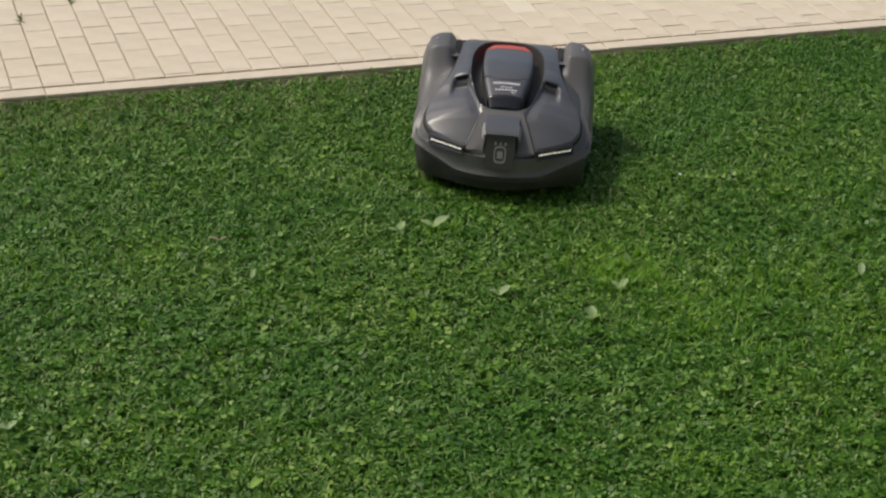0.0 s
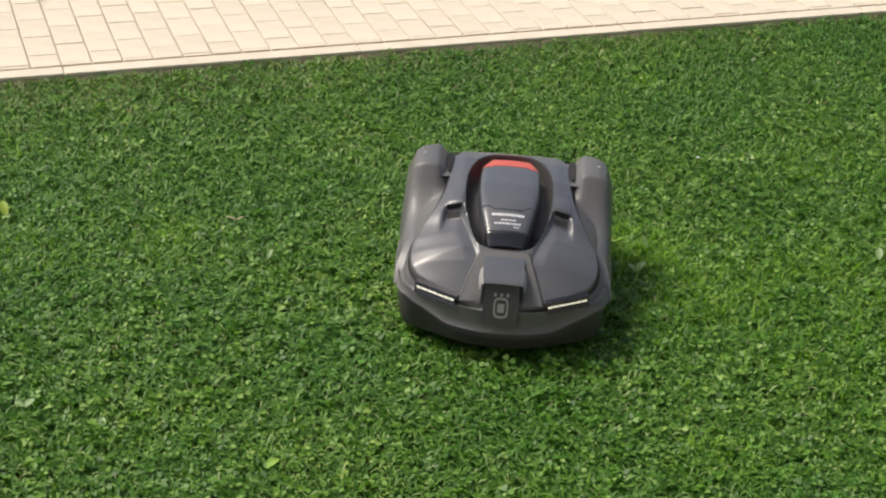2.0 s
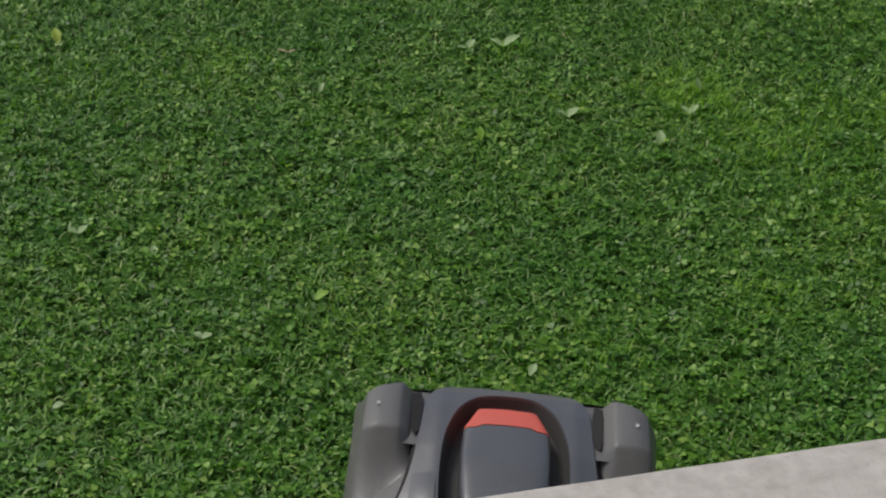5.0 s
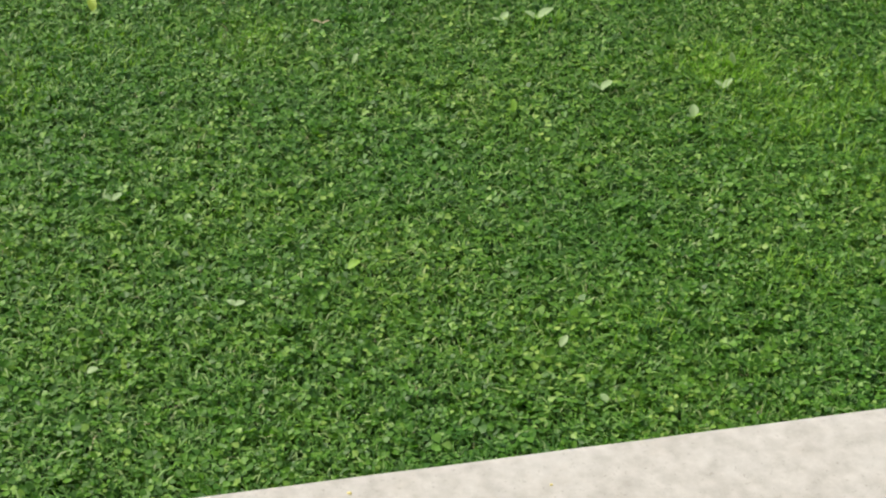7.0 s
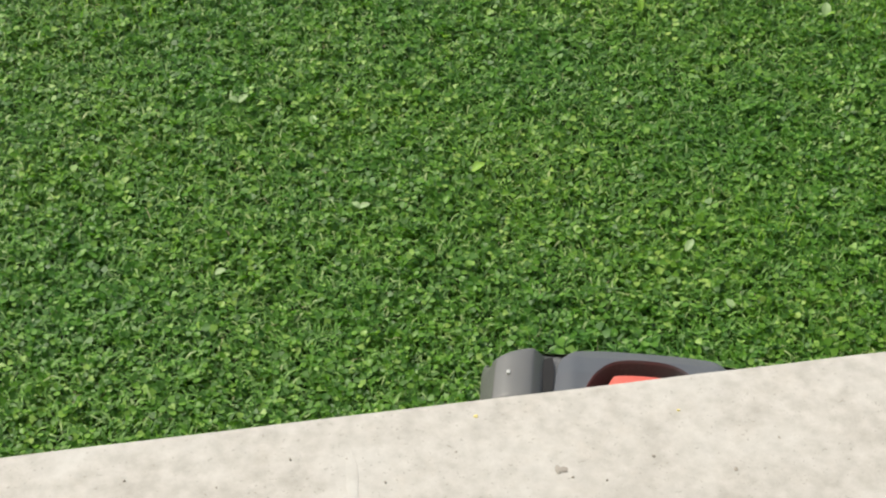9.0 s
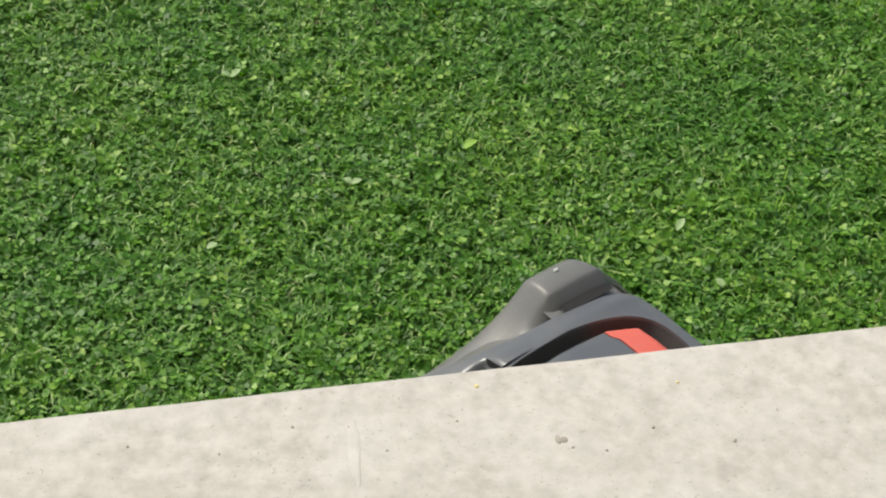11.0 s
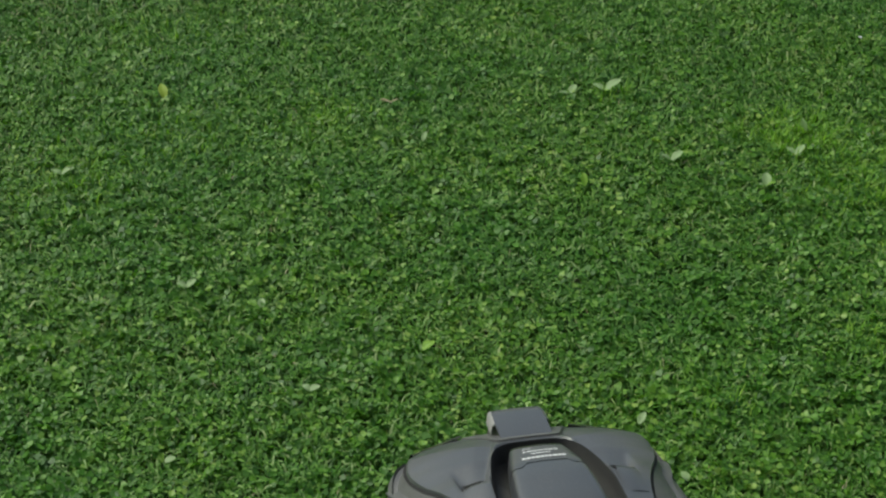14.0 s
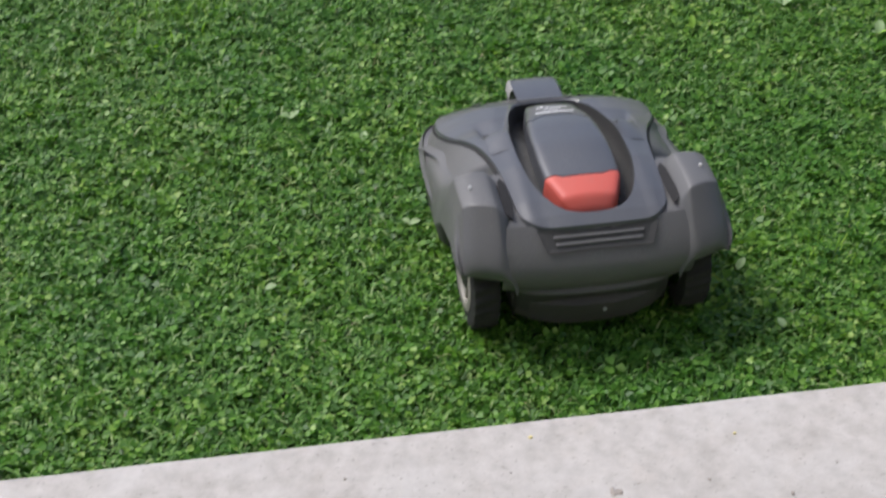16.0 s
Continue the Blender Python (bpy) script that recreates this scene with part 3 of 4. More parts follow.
def arch(mower, side):
    rows = []
    for x, yi, yo, zt, zb, fl in ARCH:
        row = [(yi - 0.006, zt - 0.060), (yi - 0.001, zt - 0.036), (yi + 0.012, zt - 0.017), (yi + 0.026, zt - 0.003), (yi + 0.036, zt), (yi + (yo - yi) * 0.68, zt - 0.001), (yo - 0.016, zt - 0.006),
               (yo - 0.004, zt - 0.014), (yo + 0.002, zt - 0.032), (yo + 0.003 + 0.008 * fl, zt - (zt - zb) * 0.48), (yo + 0.002 + 0.016 * fl, zb + 0.016), (yo + 0.002 + 0.018 * fl, zb + 0.003), (yo + 0.016 * fl, zb), (yo - 0.006 + 0.013 * fl, zb + 0.002)]
        # before the arch its shoulder runs flush into the cover
        flush = min(1.0, max(0.0, (x + 0.108) / 0.05))
        inside = cover_z(x, yi) - 0.004 - 0.03 * max(0.0, (x - 0.10) / 0.09)
        row = [(y, z * (1 - flush) + (zt + (inside - zt) * (1 - k / 5) ** 2.2 - (0.02 if k == 0 else 0)) * flush) if k < 5 else (y, z) for k, (y, z) in enumerate(row)]
        # the rear crease runs aslant, further forward on the outside
        cut = 0.024 * min(1.0, max(0.0, (-0.19 - x) / 0.04))
        rows.append([(x + cut * min(1.0, max(0.0, (y - yi - 0.02) / (yo - yi - 0.02))), side * y, max(z, zb) if k > 7 else z) for k, (y, z) in enumerate(row)])
    x, yi, yo, zt, zb, fl = ARCH[-1]
    rows.append([(p[0] + 0.010, p[1], min(p[2], zb) - 0.001) for p in rows[-1]])
    v, f = sheet(rows)
    me = sharpen(mesh_of("wheel_arch", shifted(v), f, MAT_BODY, True), 180)
    # firm creases: where the roof of the arch begins and ends, and along its inner and outer shoulders
    k = len(rows[0])
    firm = me.attributes.new("crease_edge", "FLOAT", "EDGE")
    for e in me.edges:
        (r0, c0), (r1, c1) = divmod(e.vertices[0], k), divmod(e.vertices[1], k)
        if r0 == r1 and r0 in (8, 12) and min(c0, c1) >= 3:
            firm.data[e.index].value = 0.75
        if c0 == c1 and c0 in (3, 7) and 7 <= min(r0, r1) <= 14:
            firm.data[e.index].value = 0.6
    ob = part("wheel_arch", me, mower, "matte dark grey wheel arch with a scuffed crease")
    sub = ob.modifiers.new("round", "SUBSURF")
    sub.levels = sub.render_levels = 2
    # slot between arch and cover: a flat black sheet stands for its shade
    slot = [[(x, side * y, z) for x, y, z in ((-0.124, 0.162, 0.2760), (-0.136, 0.1545, 0.2745), (-0.20, 0.1525, 0.2735), (-0.236, 0.157, 0.2700))],
            [(x, side * y, z) for x, y, z in ((-0.124, 0.164, 0.2760), (-0.136, 0.1695, 0.2765), (-0.20, 0.1730, 0.2770), (-0.226, 0.172, 0.2740))]]
    v, f = sheet(slot)
    part("arch_slot_shade", mesh_of("arch_slot_shade", shifted(v), f, MAT_SHADE), mower)
    # ledge that joins cover and arch
    ledge = [[(x, side * y, skin(x, 0.15) - 0.0055 - (0.004 if y < 0.14 else 0) - max(0, -0.245 - x) * 0.4) for y in (0.128, 0.146, 0.165, 0.188)] for x in (-0.104, -0.13, -0.18, -0.22, -0.245, -0.265, -0.283)]
    v, f = sheet(ledge)
    part("arch_ledge", mesh_of("arch_ledge", shifted(v), f, MAT_BODY, True), mower)
    v, f = box(-0.171, side * 0.230 - 0.003, 0.2945, -0.164, side * 0.230 + 0.003, 0.3000, 0.001)
    part("screw", mesh_of("screw", shifted(v), f, MAT_STEEL), ob)
    # inner wall that closes the arch above the wheel
    v, f = sheet([[(x, side * 0.165, z) for z in (0.10, 0.24)] for x in (-0.05, -0.15, -0.255)])
    part("arch_liner", mesh_of("arch_liner", shifted(v), f, MAT_BLACK), ob)


def pockets(mower):
    """The two hand holds beside the bowl, under a raised lip; near-black sheets paint the shade inside."""
    for s in (1, -1):
        grid = []
        for x in (0.029, 0.036, 0.047, 0.060):
            grid.append([(x, s * y, cover_z(max(x, 0.038), y) + 0.0020) for y in (0.1205, 0.132, 0.144, 0.1535)])
        v, f = sheet(grid)
        hold = part("hand_hold", mesh_of("hand_hold", shifted(v), f, MAT_SHADE), mower, "hand hold pocket with its inner shade painted black")
        lip = [[(x, s * y, skin(x, y) + dz) for y, dz in ((0.117, a), (0.128, a + 0.001), (0.146, a), (0.160, a * 0.45))] for x, a in ((-0.038, 0.002), (-0.012, 0.0050), (0.020, 0.0075), (0.0270, 0.0070), (0.0300, 0.003))]
        v, f = sheet(lip)
        part("hand_hold_lip", sharpen(mesh_of("hand_hold_lip", shifted(v), f, MAT_COVER, True), 50), mower)
        bar = [[(x, s * y, cover_z(0.060, y) + dz) for y in (0.1150, 0.128, 0.142, 0.1540)] for x, dz in ((0.0590, 0.0008), (0.0596, 0.0022), (0.0615, 0.0024), (0.0640, 0.0004))]
        v, f = sheet(bar)
        part("hand_hold_sill", mesh_of("hand_hold_sill", shifted(v), f, MAT_LID, True), mower, "worn front sill of the hand hold")
        dark = [[(x, s * y, skin(x, y) + dz) for y in (0.119, 0.156)] for x, dz in ((0.0300, 0.0050), (0.031, -0.018))]
        v, f = sheet(dark)
        part("pocket_back", mesh_of("pocket_back", shifted(v), f, MAT_SHADE), hold)


def nose(mower):
    """The middle front panel with its raised tab, and the emblem plate below."""
    spread = (-1, -0.97, -0.8, -0.52, -0.5, -0.25, 0, 0.25, 0.5, 0.52, 0.8, 0.97, 1)
    rows = []
    for x, w in ((0.176, 0.056), (0.184, 0.064), (0.21, 0.074), (0.24, 0.086), (0.268, 0.098), (0.284, 0.104)):
        rows.append([(x, s * w, skin(x, s * w) + 0.0035 - (0.004 if abs(s) > 0.99 else 0)) for s in spread])
    for x, w, z in ((0.296, 0.107, 0.142), (0.306, 0.108, 0.118)):
        rows.append([(x - 0.020 * abs(s) ** 2.2, s * w, z + 0.012 * abs(s) ** 2) for s in spread])
    rows.insert(0, [(p[0] - 0.001, p[1], p[2] - 0.004) for p in rows[0]])
    v, f = sheet(rows)
    part("nose_panel", sharpen(mesh_of("nose_panel", shifted(v), f, MAT_BODY, True), 40), mower, "satin grey middle front panel")
    line = ((0.1735, 0.0), (0.1735, 0.050), (0.176, 0.060), (0.183, 0.067), (0.21, 0.077), (0.24, 0.089), (0.268, 0.101), (0.284, 0.1065))
    for s in (1, -1):
        seam = [[(x - 0.0012, s * w, cover_z(x, w) + 0.0014), (x + 0.0010, s * (w - 0.0024) if w else 0, cover_z(x, w) + 0.0014)] for x, w in line]
        v, f = sheet(seam)
        part("seam", mesh_of("seam", shifted(v), f, MAT_BLACK), mower)
    # level tab that juts out over the emblem
    top = [(0.186, 0.049, 0.2300), (0.200, 0.0495, 0.2305), (0.235, 0.0500, 0.2285), (0.268, 0.0490, 0.2250), (0.283, 0.0470, 0.2220), (0.287, 0.0450, 0.2190)]
    rows = [[(x, s * w, z - 0.0012 * s * s) for s in (-1, -0.93, -0.5, 0, 0.5, 0.93, 1)] for x, w, z in top]
    under = [[(x - 0.004, p[1] * 0.97, p[2] - 0.008) for p in r] for (x, w, z), r in zip(reversed(top), reversed(rows))]
    v, f = sheet(rows + under)
    tab = part("tab", sharpen(mesh_of("tab", shifted(v), f, MAT_LID, True), 40), mower, "raised grey tab over the emblem")
    for s in (1, -1):
        wing = [[(x, s * w, z - 0.0005), (x, s * (w + 0.006), z - 0.006), (x - 0.003, s * (w + 0.009), z - 0.024)] for x, w, z in top[2:]]
        v, f = sheet(wing)
        part("tab_edge", mesh_of("tab_edge", shifted(v), f, MAT_TAB_SIDE, True), tab, "pale edge of the tab")
        cheek = [[(x, s * w, z) for x, z in ((0.19, 0.226), (0.235, 0.226), (0.270, 0.2245), (0.283, 0.218))] for w in (0.044,)] + [[(0.19, s * 0.047, 0.226), (0.235, s * 0.050, 0.200), (0.272, s * 0.052, 0.172), (0.2885, s * 0.052, 0.160)]]
        v, f = sheet(cheek)
        part("cheek", mesh_of("cheek", shifted(v), f, MAT_BLACK), tab)
    # dark front plate with a plain shield for the emblem
    face = [[(0.280, y, 0.222) for y in (-0.042, 0, 0.042)], [(0.2905, y, 0.190) for y in (-0.043, 0, 0.043)], [(0.3060, y, 0.150) for y in (-0.043, 0, 0.043)], [(0.3165, y, 0.123) for y in (-0.040, 0, 0.040)], [(0.309, y, 0.119) for y in (-0.038, 0, 0.038)]]
    v, f = sheet(face)
    plate = part("front_plate", mesh_of("front_plate", shifted([(x + 0.001, y, z) for x, y, z in v]), f, MAT_BOWL), mower, "black plate below the tab")
    def on_plate(u, y):
        z = 0.196 - 0.062 * u
        return (0.2905 + (0.190 - z) * 0.3880 + 0.0022, y, z + 0.0006)
    def ring_at(k):
        return [on_plate(0.53 + 0.37 * k * math.copysign(abs(math.sin(a)) ** 0.55, math.sin(a)), 0.0180 * k * math.copysign(abs(math.cos(a)) ** 0.55, math.cos(a))) for a in np.linspace(0, 2 * math.pi, 32, endpoint=False)]
    v, f = sheet([ring_at(1.0), ring_at(0.78)], True)
    part("emblem", mesh_of("emblem", shifted(v), f, MAT_EMBLEM), plate, "plain grey shield emblem")
    v, f = sheet([[on_plate(u, y) for y in (-0.0085, 0.0085)] for u in (0.38, 0.70)])
    part("emblem_block", mesh_of("emblem_block", shifted(v), f, MAT_EMBLEM), plate)
    for y in (-0.015, 0, 0.015):
        v, f = sheet([[on_plate(u, y + d) for d in (-0.003, 0.003)] for u in (0.0, 0.13)])
        part("emblem_dot", mesh_of("emblem_dot", shifted(v), f, MAT_EMBLEM), plate)


def side_mark(mower):
    v, f = sheet([[(x, y, cover_z(x, y) + 0.0014) for y in (-0.131, -0.123)] for x in (-0.022, -0.010)])
    part("print_bar", mesh_of("print_bar", shifted(v), f, MAT_PRINT), mower)


def lamps(mower):
    for s in (1, -1):
        a, b = Vector((0.2400, s * 0.208, 0.168)), Vector((0.2805, s * 0.112, 0.1645))
        d = b - a
        out = Vector((0.92, s * 0.38, 0))
        rows = [[p + out * o + Vector((0, 0, z)) for p in (a - d * 0.05, b + d * 0.03)] for o, z in ((-0.010, 0.010), (0.000, 0.006), (0.003, 0.001), (0.004, -0.010), (0.010, -0.017))]
        v, f = sheet(rows)
        lamp = part("headlight", mesh_of("headlight", shifted([tuple(p) for p in v]), f, MAT_GLOSS_BLACK), mower, "slim black headlight with a row of white diodes")
        for i in range(7):
            c = a + d * ((i + 0.5) / 7) + out * 0.0050 + Vector((0, 0, -0.003))
            e = d.normalized() * 0.0070
            up = Vector((-0.0010, 0, 0.0017))
            v, f = sheet([[c - e - up, c + e - up], [c - e * 0.9 + up, c + e * 0.9 + up]])
            part("diode", mesh_of("diode", shifted([tuple(p) for p in v]), f, MAT_LED), lamp)


def rear_end(mower):
    # recessed grille in the tail
    outer = [(-0.2640, 0.120, 0.2590), (-0.2640, -0.120, 0.2590), (-0.2925, -0.104, 0.2275), (-0.2925, 0.104, 0.2275)]
    inner = [(-0.2680, 0.104, 0.2525), (-0.2680, -0.104, 0.2525), (-0.2875, -0.092, 0.2310), (-0.2875, 0.092, 0.2310)]
    v, f = sheet([outer, inner], True)
    grille = part("grille", mesh_of("grille", shifted(v), f + [(4, 5, 6, 7)], MAT_BOWL), mower, "dark recessed rear grille")
    for q in (0.30, 0.66):
        x, z = -0.2660 - 0.0245 * q, 0.2545 - 0.0270 * q
        v, f = box(x - 0.0035, -0.092 + 0.01 * q, z - 0.002, x + 0.003, 0.092 - 0.01 * q, z + 0.002, 0.0014)
        part("slat", mesh_of("slat", shifted(v), f, MAT_BODY), grille)
    # tail panel down to the ridge
    rows = []
    for x, w, z, q in ((-0.258, 0.176, 0.2650, 0.006), (-0.266, 0.177, 0.2570, 0.006), (-0.288, 0.182, 0.2330, 0.008), (-0.307, 0.186, 0.207, 0.010), (-0.314, 0.190, 0.188, 0.012), (-0.310, 0.190, 0.160, 0.014), (-0.300, 0.188, 0.140, 0.014), (-0.272, 0.182, 0.132, 0.012)):
        rows.append([(x + q * abs(s) ** 2.6, s * w, z) for s in (-1, -0.9, -0.75, -0.55, -0.3, 0, 0.3, 0.55, 0.75, 0.9, 1)])
    v, f = sheet(rows)
    part("tail_panel", sharpen(mesh_of("tail_panel", shifted([(x + 0.003, y, z - 0.003) for x, y, z in v]), f, MAT_BODY, True), 50), mower, "matte grey tail panel")
    # chassis under the tail
    rows = []
    for x, w, z in ((-0.255, 0.158, 0.112), (-0.288, 0.160, 0.103), (-0.298, 0.160, 0.092), (-0.294, 0.158, 0.060), (-0.286, 0.152, 0.035), (-0.25, 0.145, 0.020)):
        rows.append([(x + 0.045 * abs(s) ** 3, s * w, z) for s in (-1, -0.8, -0.5, -0.2, 0.2, 0.5, 0.8, 1)])
    v, f = sheet(rows)
    ch = part("chassis", sharpen(mesh_of("chassis", shifted(v), f, MAT_CHASSIS, True), 40), mower, "black dirty chassis under the tail")
    v, f = box(-0.298, -0.022, 0.070, -0.292, -0.014, 0.077, 0.001)
    part("screw", mesh_of("screw", shifted(v), f, MAT_STEEL), ch)


WHEEL_R = 0.113
AXLE_X = 0.036
AXLE_Z = WHEEL_R - 0.021


def wheel(mower, side):
    """Round the y axis; tread blocks on the tyre, a spoked pale rim outside."""
    n = 104
    rows = []
    prof = [(-0.026, 0.066, 0), (-0.028, 0.099, 0), (-0.025, 0.106, 1), (-0.012, 0.1075, 1), (0.012, 0.1075, 1), (0.025, 0.106, 1), (0.028, 0.099, 0), (0.026, 0.066, 0)]
    for y, r, block in prof:
        ring = []
        for i in range(n):
            a = 2 * math.pi * (i + y * 40) / n
            rr = r + block * (0.0055 if i % 4 < 2 else 0)
            ring.append((rr * math.cos(a), y, rr * math.sin(a)))
        rows.append(ring)
    tyre_v, tyre_f = sheet(rows, True)
    hub = new("wheel", sharpen(mesh_of("wheel", *joined([sheet([[(r * math.cos(2 * math.pi * i / 24), y, r * math.sin(2 * math.pi * i / 24)) for i in range(24)]
                                                        for y, r in ((-0.02, 0.001), (-0.02, 0.03), (0.026, 0.03), (0.030, 0.022), (0.030, 0.001))], True)]), MAT_BLACK, True)))
    hub.parent = mower
    tagged(hub, "large black rear wheel with a treaded tyre")
    part("tyre", sharpen(mesh_of("tyre", tyre_v, tyre_f, MAT_RUBBER, True), 30), hub, "black treaded rubber tyre")
    rim = [sheet([[(r * math.cos(2 * math.pi * i / 40), side * y, r * math.sin(2 * math.pi * i / 40)) for i in range(40)] for y, r in ((0.020, 0.054), (0.029, 0.058), (0.031, 0.070), (0.028, 0.077))], True)]
    for i in range(5):
        v, f = box(-0.010, side * 0.021 - 0.004, 0.02, 0.010, side * 0.021 + 0.004, 0.06, 0.002)
        rot = Matrix.Rotation(2 * math.pi * i / 5, 3, "Y")
        rim.append(([tuple(rot @ Vector(p)) for p in v], f))
    part("rim", sharpen(mesh_of("rim", *joined(rim), MAT_RIM, True)), hub, "pale dusty spoked rim")
    hub.location = (AXLE_X, side * 0.213, AXLE_Z)
    return hub


def robotic_mower():
    mower = new("robotic_mower")
    tagged(mower, "dark grey robotic lawn mower with red stop button, on grass", "robotic mower")
    body_shell(mower)
    cover(mower)
    hatch(mower)
    for s in (1, -1):
        arch(mower, s)
    pockets(mower)
    nose(mower)
    side_mark(mower)
    lamps(mower)
    rear_end(mower)
    return mower, wheel(mower, 1), wheel(mower, -1)


MOWER, WHEEL_LEFT, WHEEL_RIGHT = robotic_mower()


# ---- the lawn ----
def lawn_places(rng, n):
    """Spots over the stretch of lawn between wall and kerb that the camera overlooks, thicker nearby."""
    out = []
    got = 0
    while got < n:
        x = rng.uniform(-1.3, 3.7, n)
        y = rng.uniform(-4.1, -0.068, n)
        ok = (x < 3.45 + 0.74 * y + 0.10) & (x > -1.25) & ((y > -3.75) | (x < 0.9))
        bare = np.exp((y + 0.068) / 0.012) * (0.55 + 0.45 * np.sin(x * 5.1 + np.sin(x * 2.3) * 2))
        ok &= rng.uniform(0, 1, n) > bare
        out.append(np.stack([x[ok], y[ok]], 1))
        got += ok.sum()
    return np.concatenate(out)[:n]


def patch(xy):
    """Slow variation over the lawn, 0 to 1."""
    x, y = xy[:, 0], xy[:, 1]
    return 0.5 + 0.25 * np.sin(2.1 * x + 1.3 * np.sin(1.7 * y)) * np.cos(1.9 * y + 0.8) + 0.25 * np.sin(5.3 * x - 3.1 * y + 2 * np.sin(2.2 * x))


def clump(xy):
    """Small tufts and gaps a hand's width across, 0 to 1."""
    rng = np.random.default_rng(3)
    z = np.zeros(len(xy))
    for _ in range(9):
        a, k = rng.uniform(0, np.pi), 2 * np.pi / rng.uniform(0.05, 0.16)
        z += np.sin(k * (xy[:, 0] * np.cos(a) + xy[:, 1] * np.sin(a)) + rng.uniform(0, 6.28))
    return np.clip(0.5 + z / 7.5, 0, 1)


def blades(name, xy, rng, length, width, lean, material, label, base=SOIL):
    n = len(xy)
    a = rng.uniform(0, 2 * np.pi, n)
    L = rng.uniform(*length, n) * (0.72 + 0.56 * clump(xy))
    w = rng.uniform(*width, n) / 2
    tilt = rng.uniform(*lean, n)
    d = np.stack([np.cos(a), np.sin(a)], 1)
    face = a + np.pi / 2 + rng.uniform(-0.7, 0.7, n)
    s = np.stack([np.cos(face), np.sin(face)], 1)
    root = np.c_[xy, base + swell(xy[:, 1])]
    def at(k, ease):
        r = L * k
        horiz = r * np.sin(tilt * ease)
        return root + np.c_[d * horiz[:, None], r * np.cos(tilt * ease)]
    side = np.c_[s * w[:, None], np.zeros(n)]
    mid, tip = at(0.58, 0.75), at(1.0, 1.15)
    v = np.stack([root - side, root + side, mid + side * 0.9, mid - side * 0.9, tip], 1).reshape(-1, 3)
    o = np.arange(n)[:, None] * 5
    loops = (o + np.array([0, 1, 2, 3, 3, 2, 4])).ravel()
    starts = (np.arange(n)[:, None] * 7 + np.array([0, 4])).ravel()
    ob = new(name, raw_mesh(name, v, loops, starts, material))
    return tagged(ob, label, "grass", kind="stuff")


def clover(name, xy, rng, height, size, material, label):
    """Three folded leaflets on each stalk top."""
    n = len(xy)
    h = rng.uniform(*height, n) * (0.70 + 0.55 * clump(xy))
    turn = rng.uniform(0, 2 * np.pi, n)
    r = rng.uniform(*size, n) + (rng.uniform(0, 1, n) < 0.09) * rng.uniform(0.003, 0.007, n)
    lean_a, lean = rng.uniform(0, 2 * np.pi, n), rng.uniform(0.0, 0.85, n)
    top = np.c_[xy + rng.normal(0, 0.006, (n, 2)), SOIL + h + swell(xy[:, 1])]
    nz = np.cos(lean)
    normal = np.c_[np.sin(lean) * np.cos(lean_a), np.sin(lean) * np.sin(lean_a), nz]
    vs = []
    for k in range(3):
        a = turn + k * 2 * np.pi / 3 + rng.normal(0, 0.12, n)
        u = np.c_[np.cos(a), np.sin(a), np.zeros(n)]
        u -= normal * (u * normal).sum(1)[:, None]
        u /= np.linalg.norm(u, axis=1)[:, None]
        w = np.cross(normal, u)
        R = r[:, None]
        fold = rng.uniform(0.0, 0.28, n)[:, None] * R
        droop = rng.uniform(-0.35, 0.2, n)[:, None] * R
        base = top + u * R * 0.08
        left = top + u * R * 0.72 + w * R * 0.52 + normal * (fold + droop * 0.5)
        right = top + u * R * 0.72 - w * R * 0.52 + normal * (fold + droop * 0.5)
        ltip = top + u * R * 1.04 + w * R * 0.24 + normal * (fold * 0.55 + droop)
        rtip = top + u * R * 1.04 - w * R * 0.24 + normal * (fold * 0.55 + droop)
        mid = top + u * R * 0.96 + normal * droop
        vs.append(np.stack([base, left, ltip, mid, rtip, right], 1))
    v = np.stack(vs, 1).reshape(-1, 3)
    m = n * 3
    o = np.arange(m)[:, None] * 6
    loops = (o + np.array([0, 3, 2, 1, 0, 5, 4, 3])).ravel()
    starts = (np.arange(m)[:, None] * 8 + np.array([0, 4])).ravel()
    ob = new(name, raw_mesh(name, v, loops, starts, material))
    return tagged(ob, label, "clover", kind="stuff")


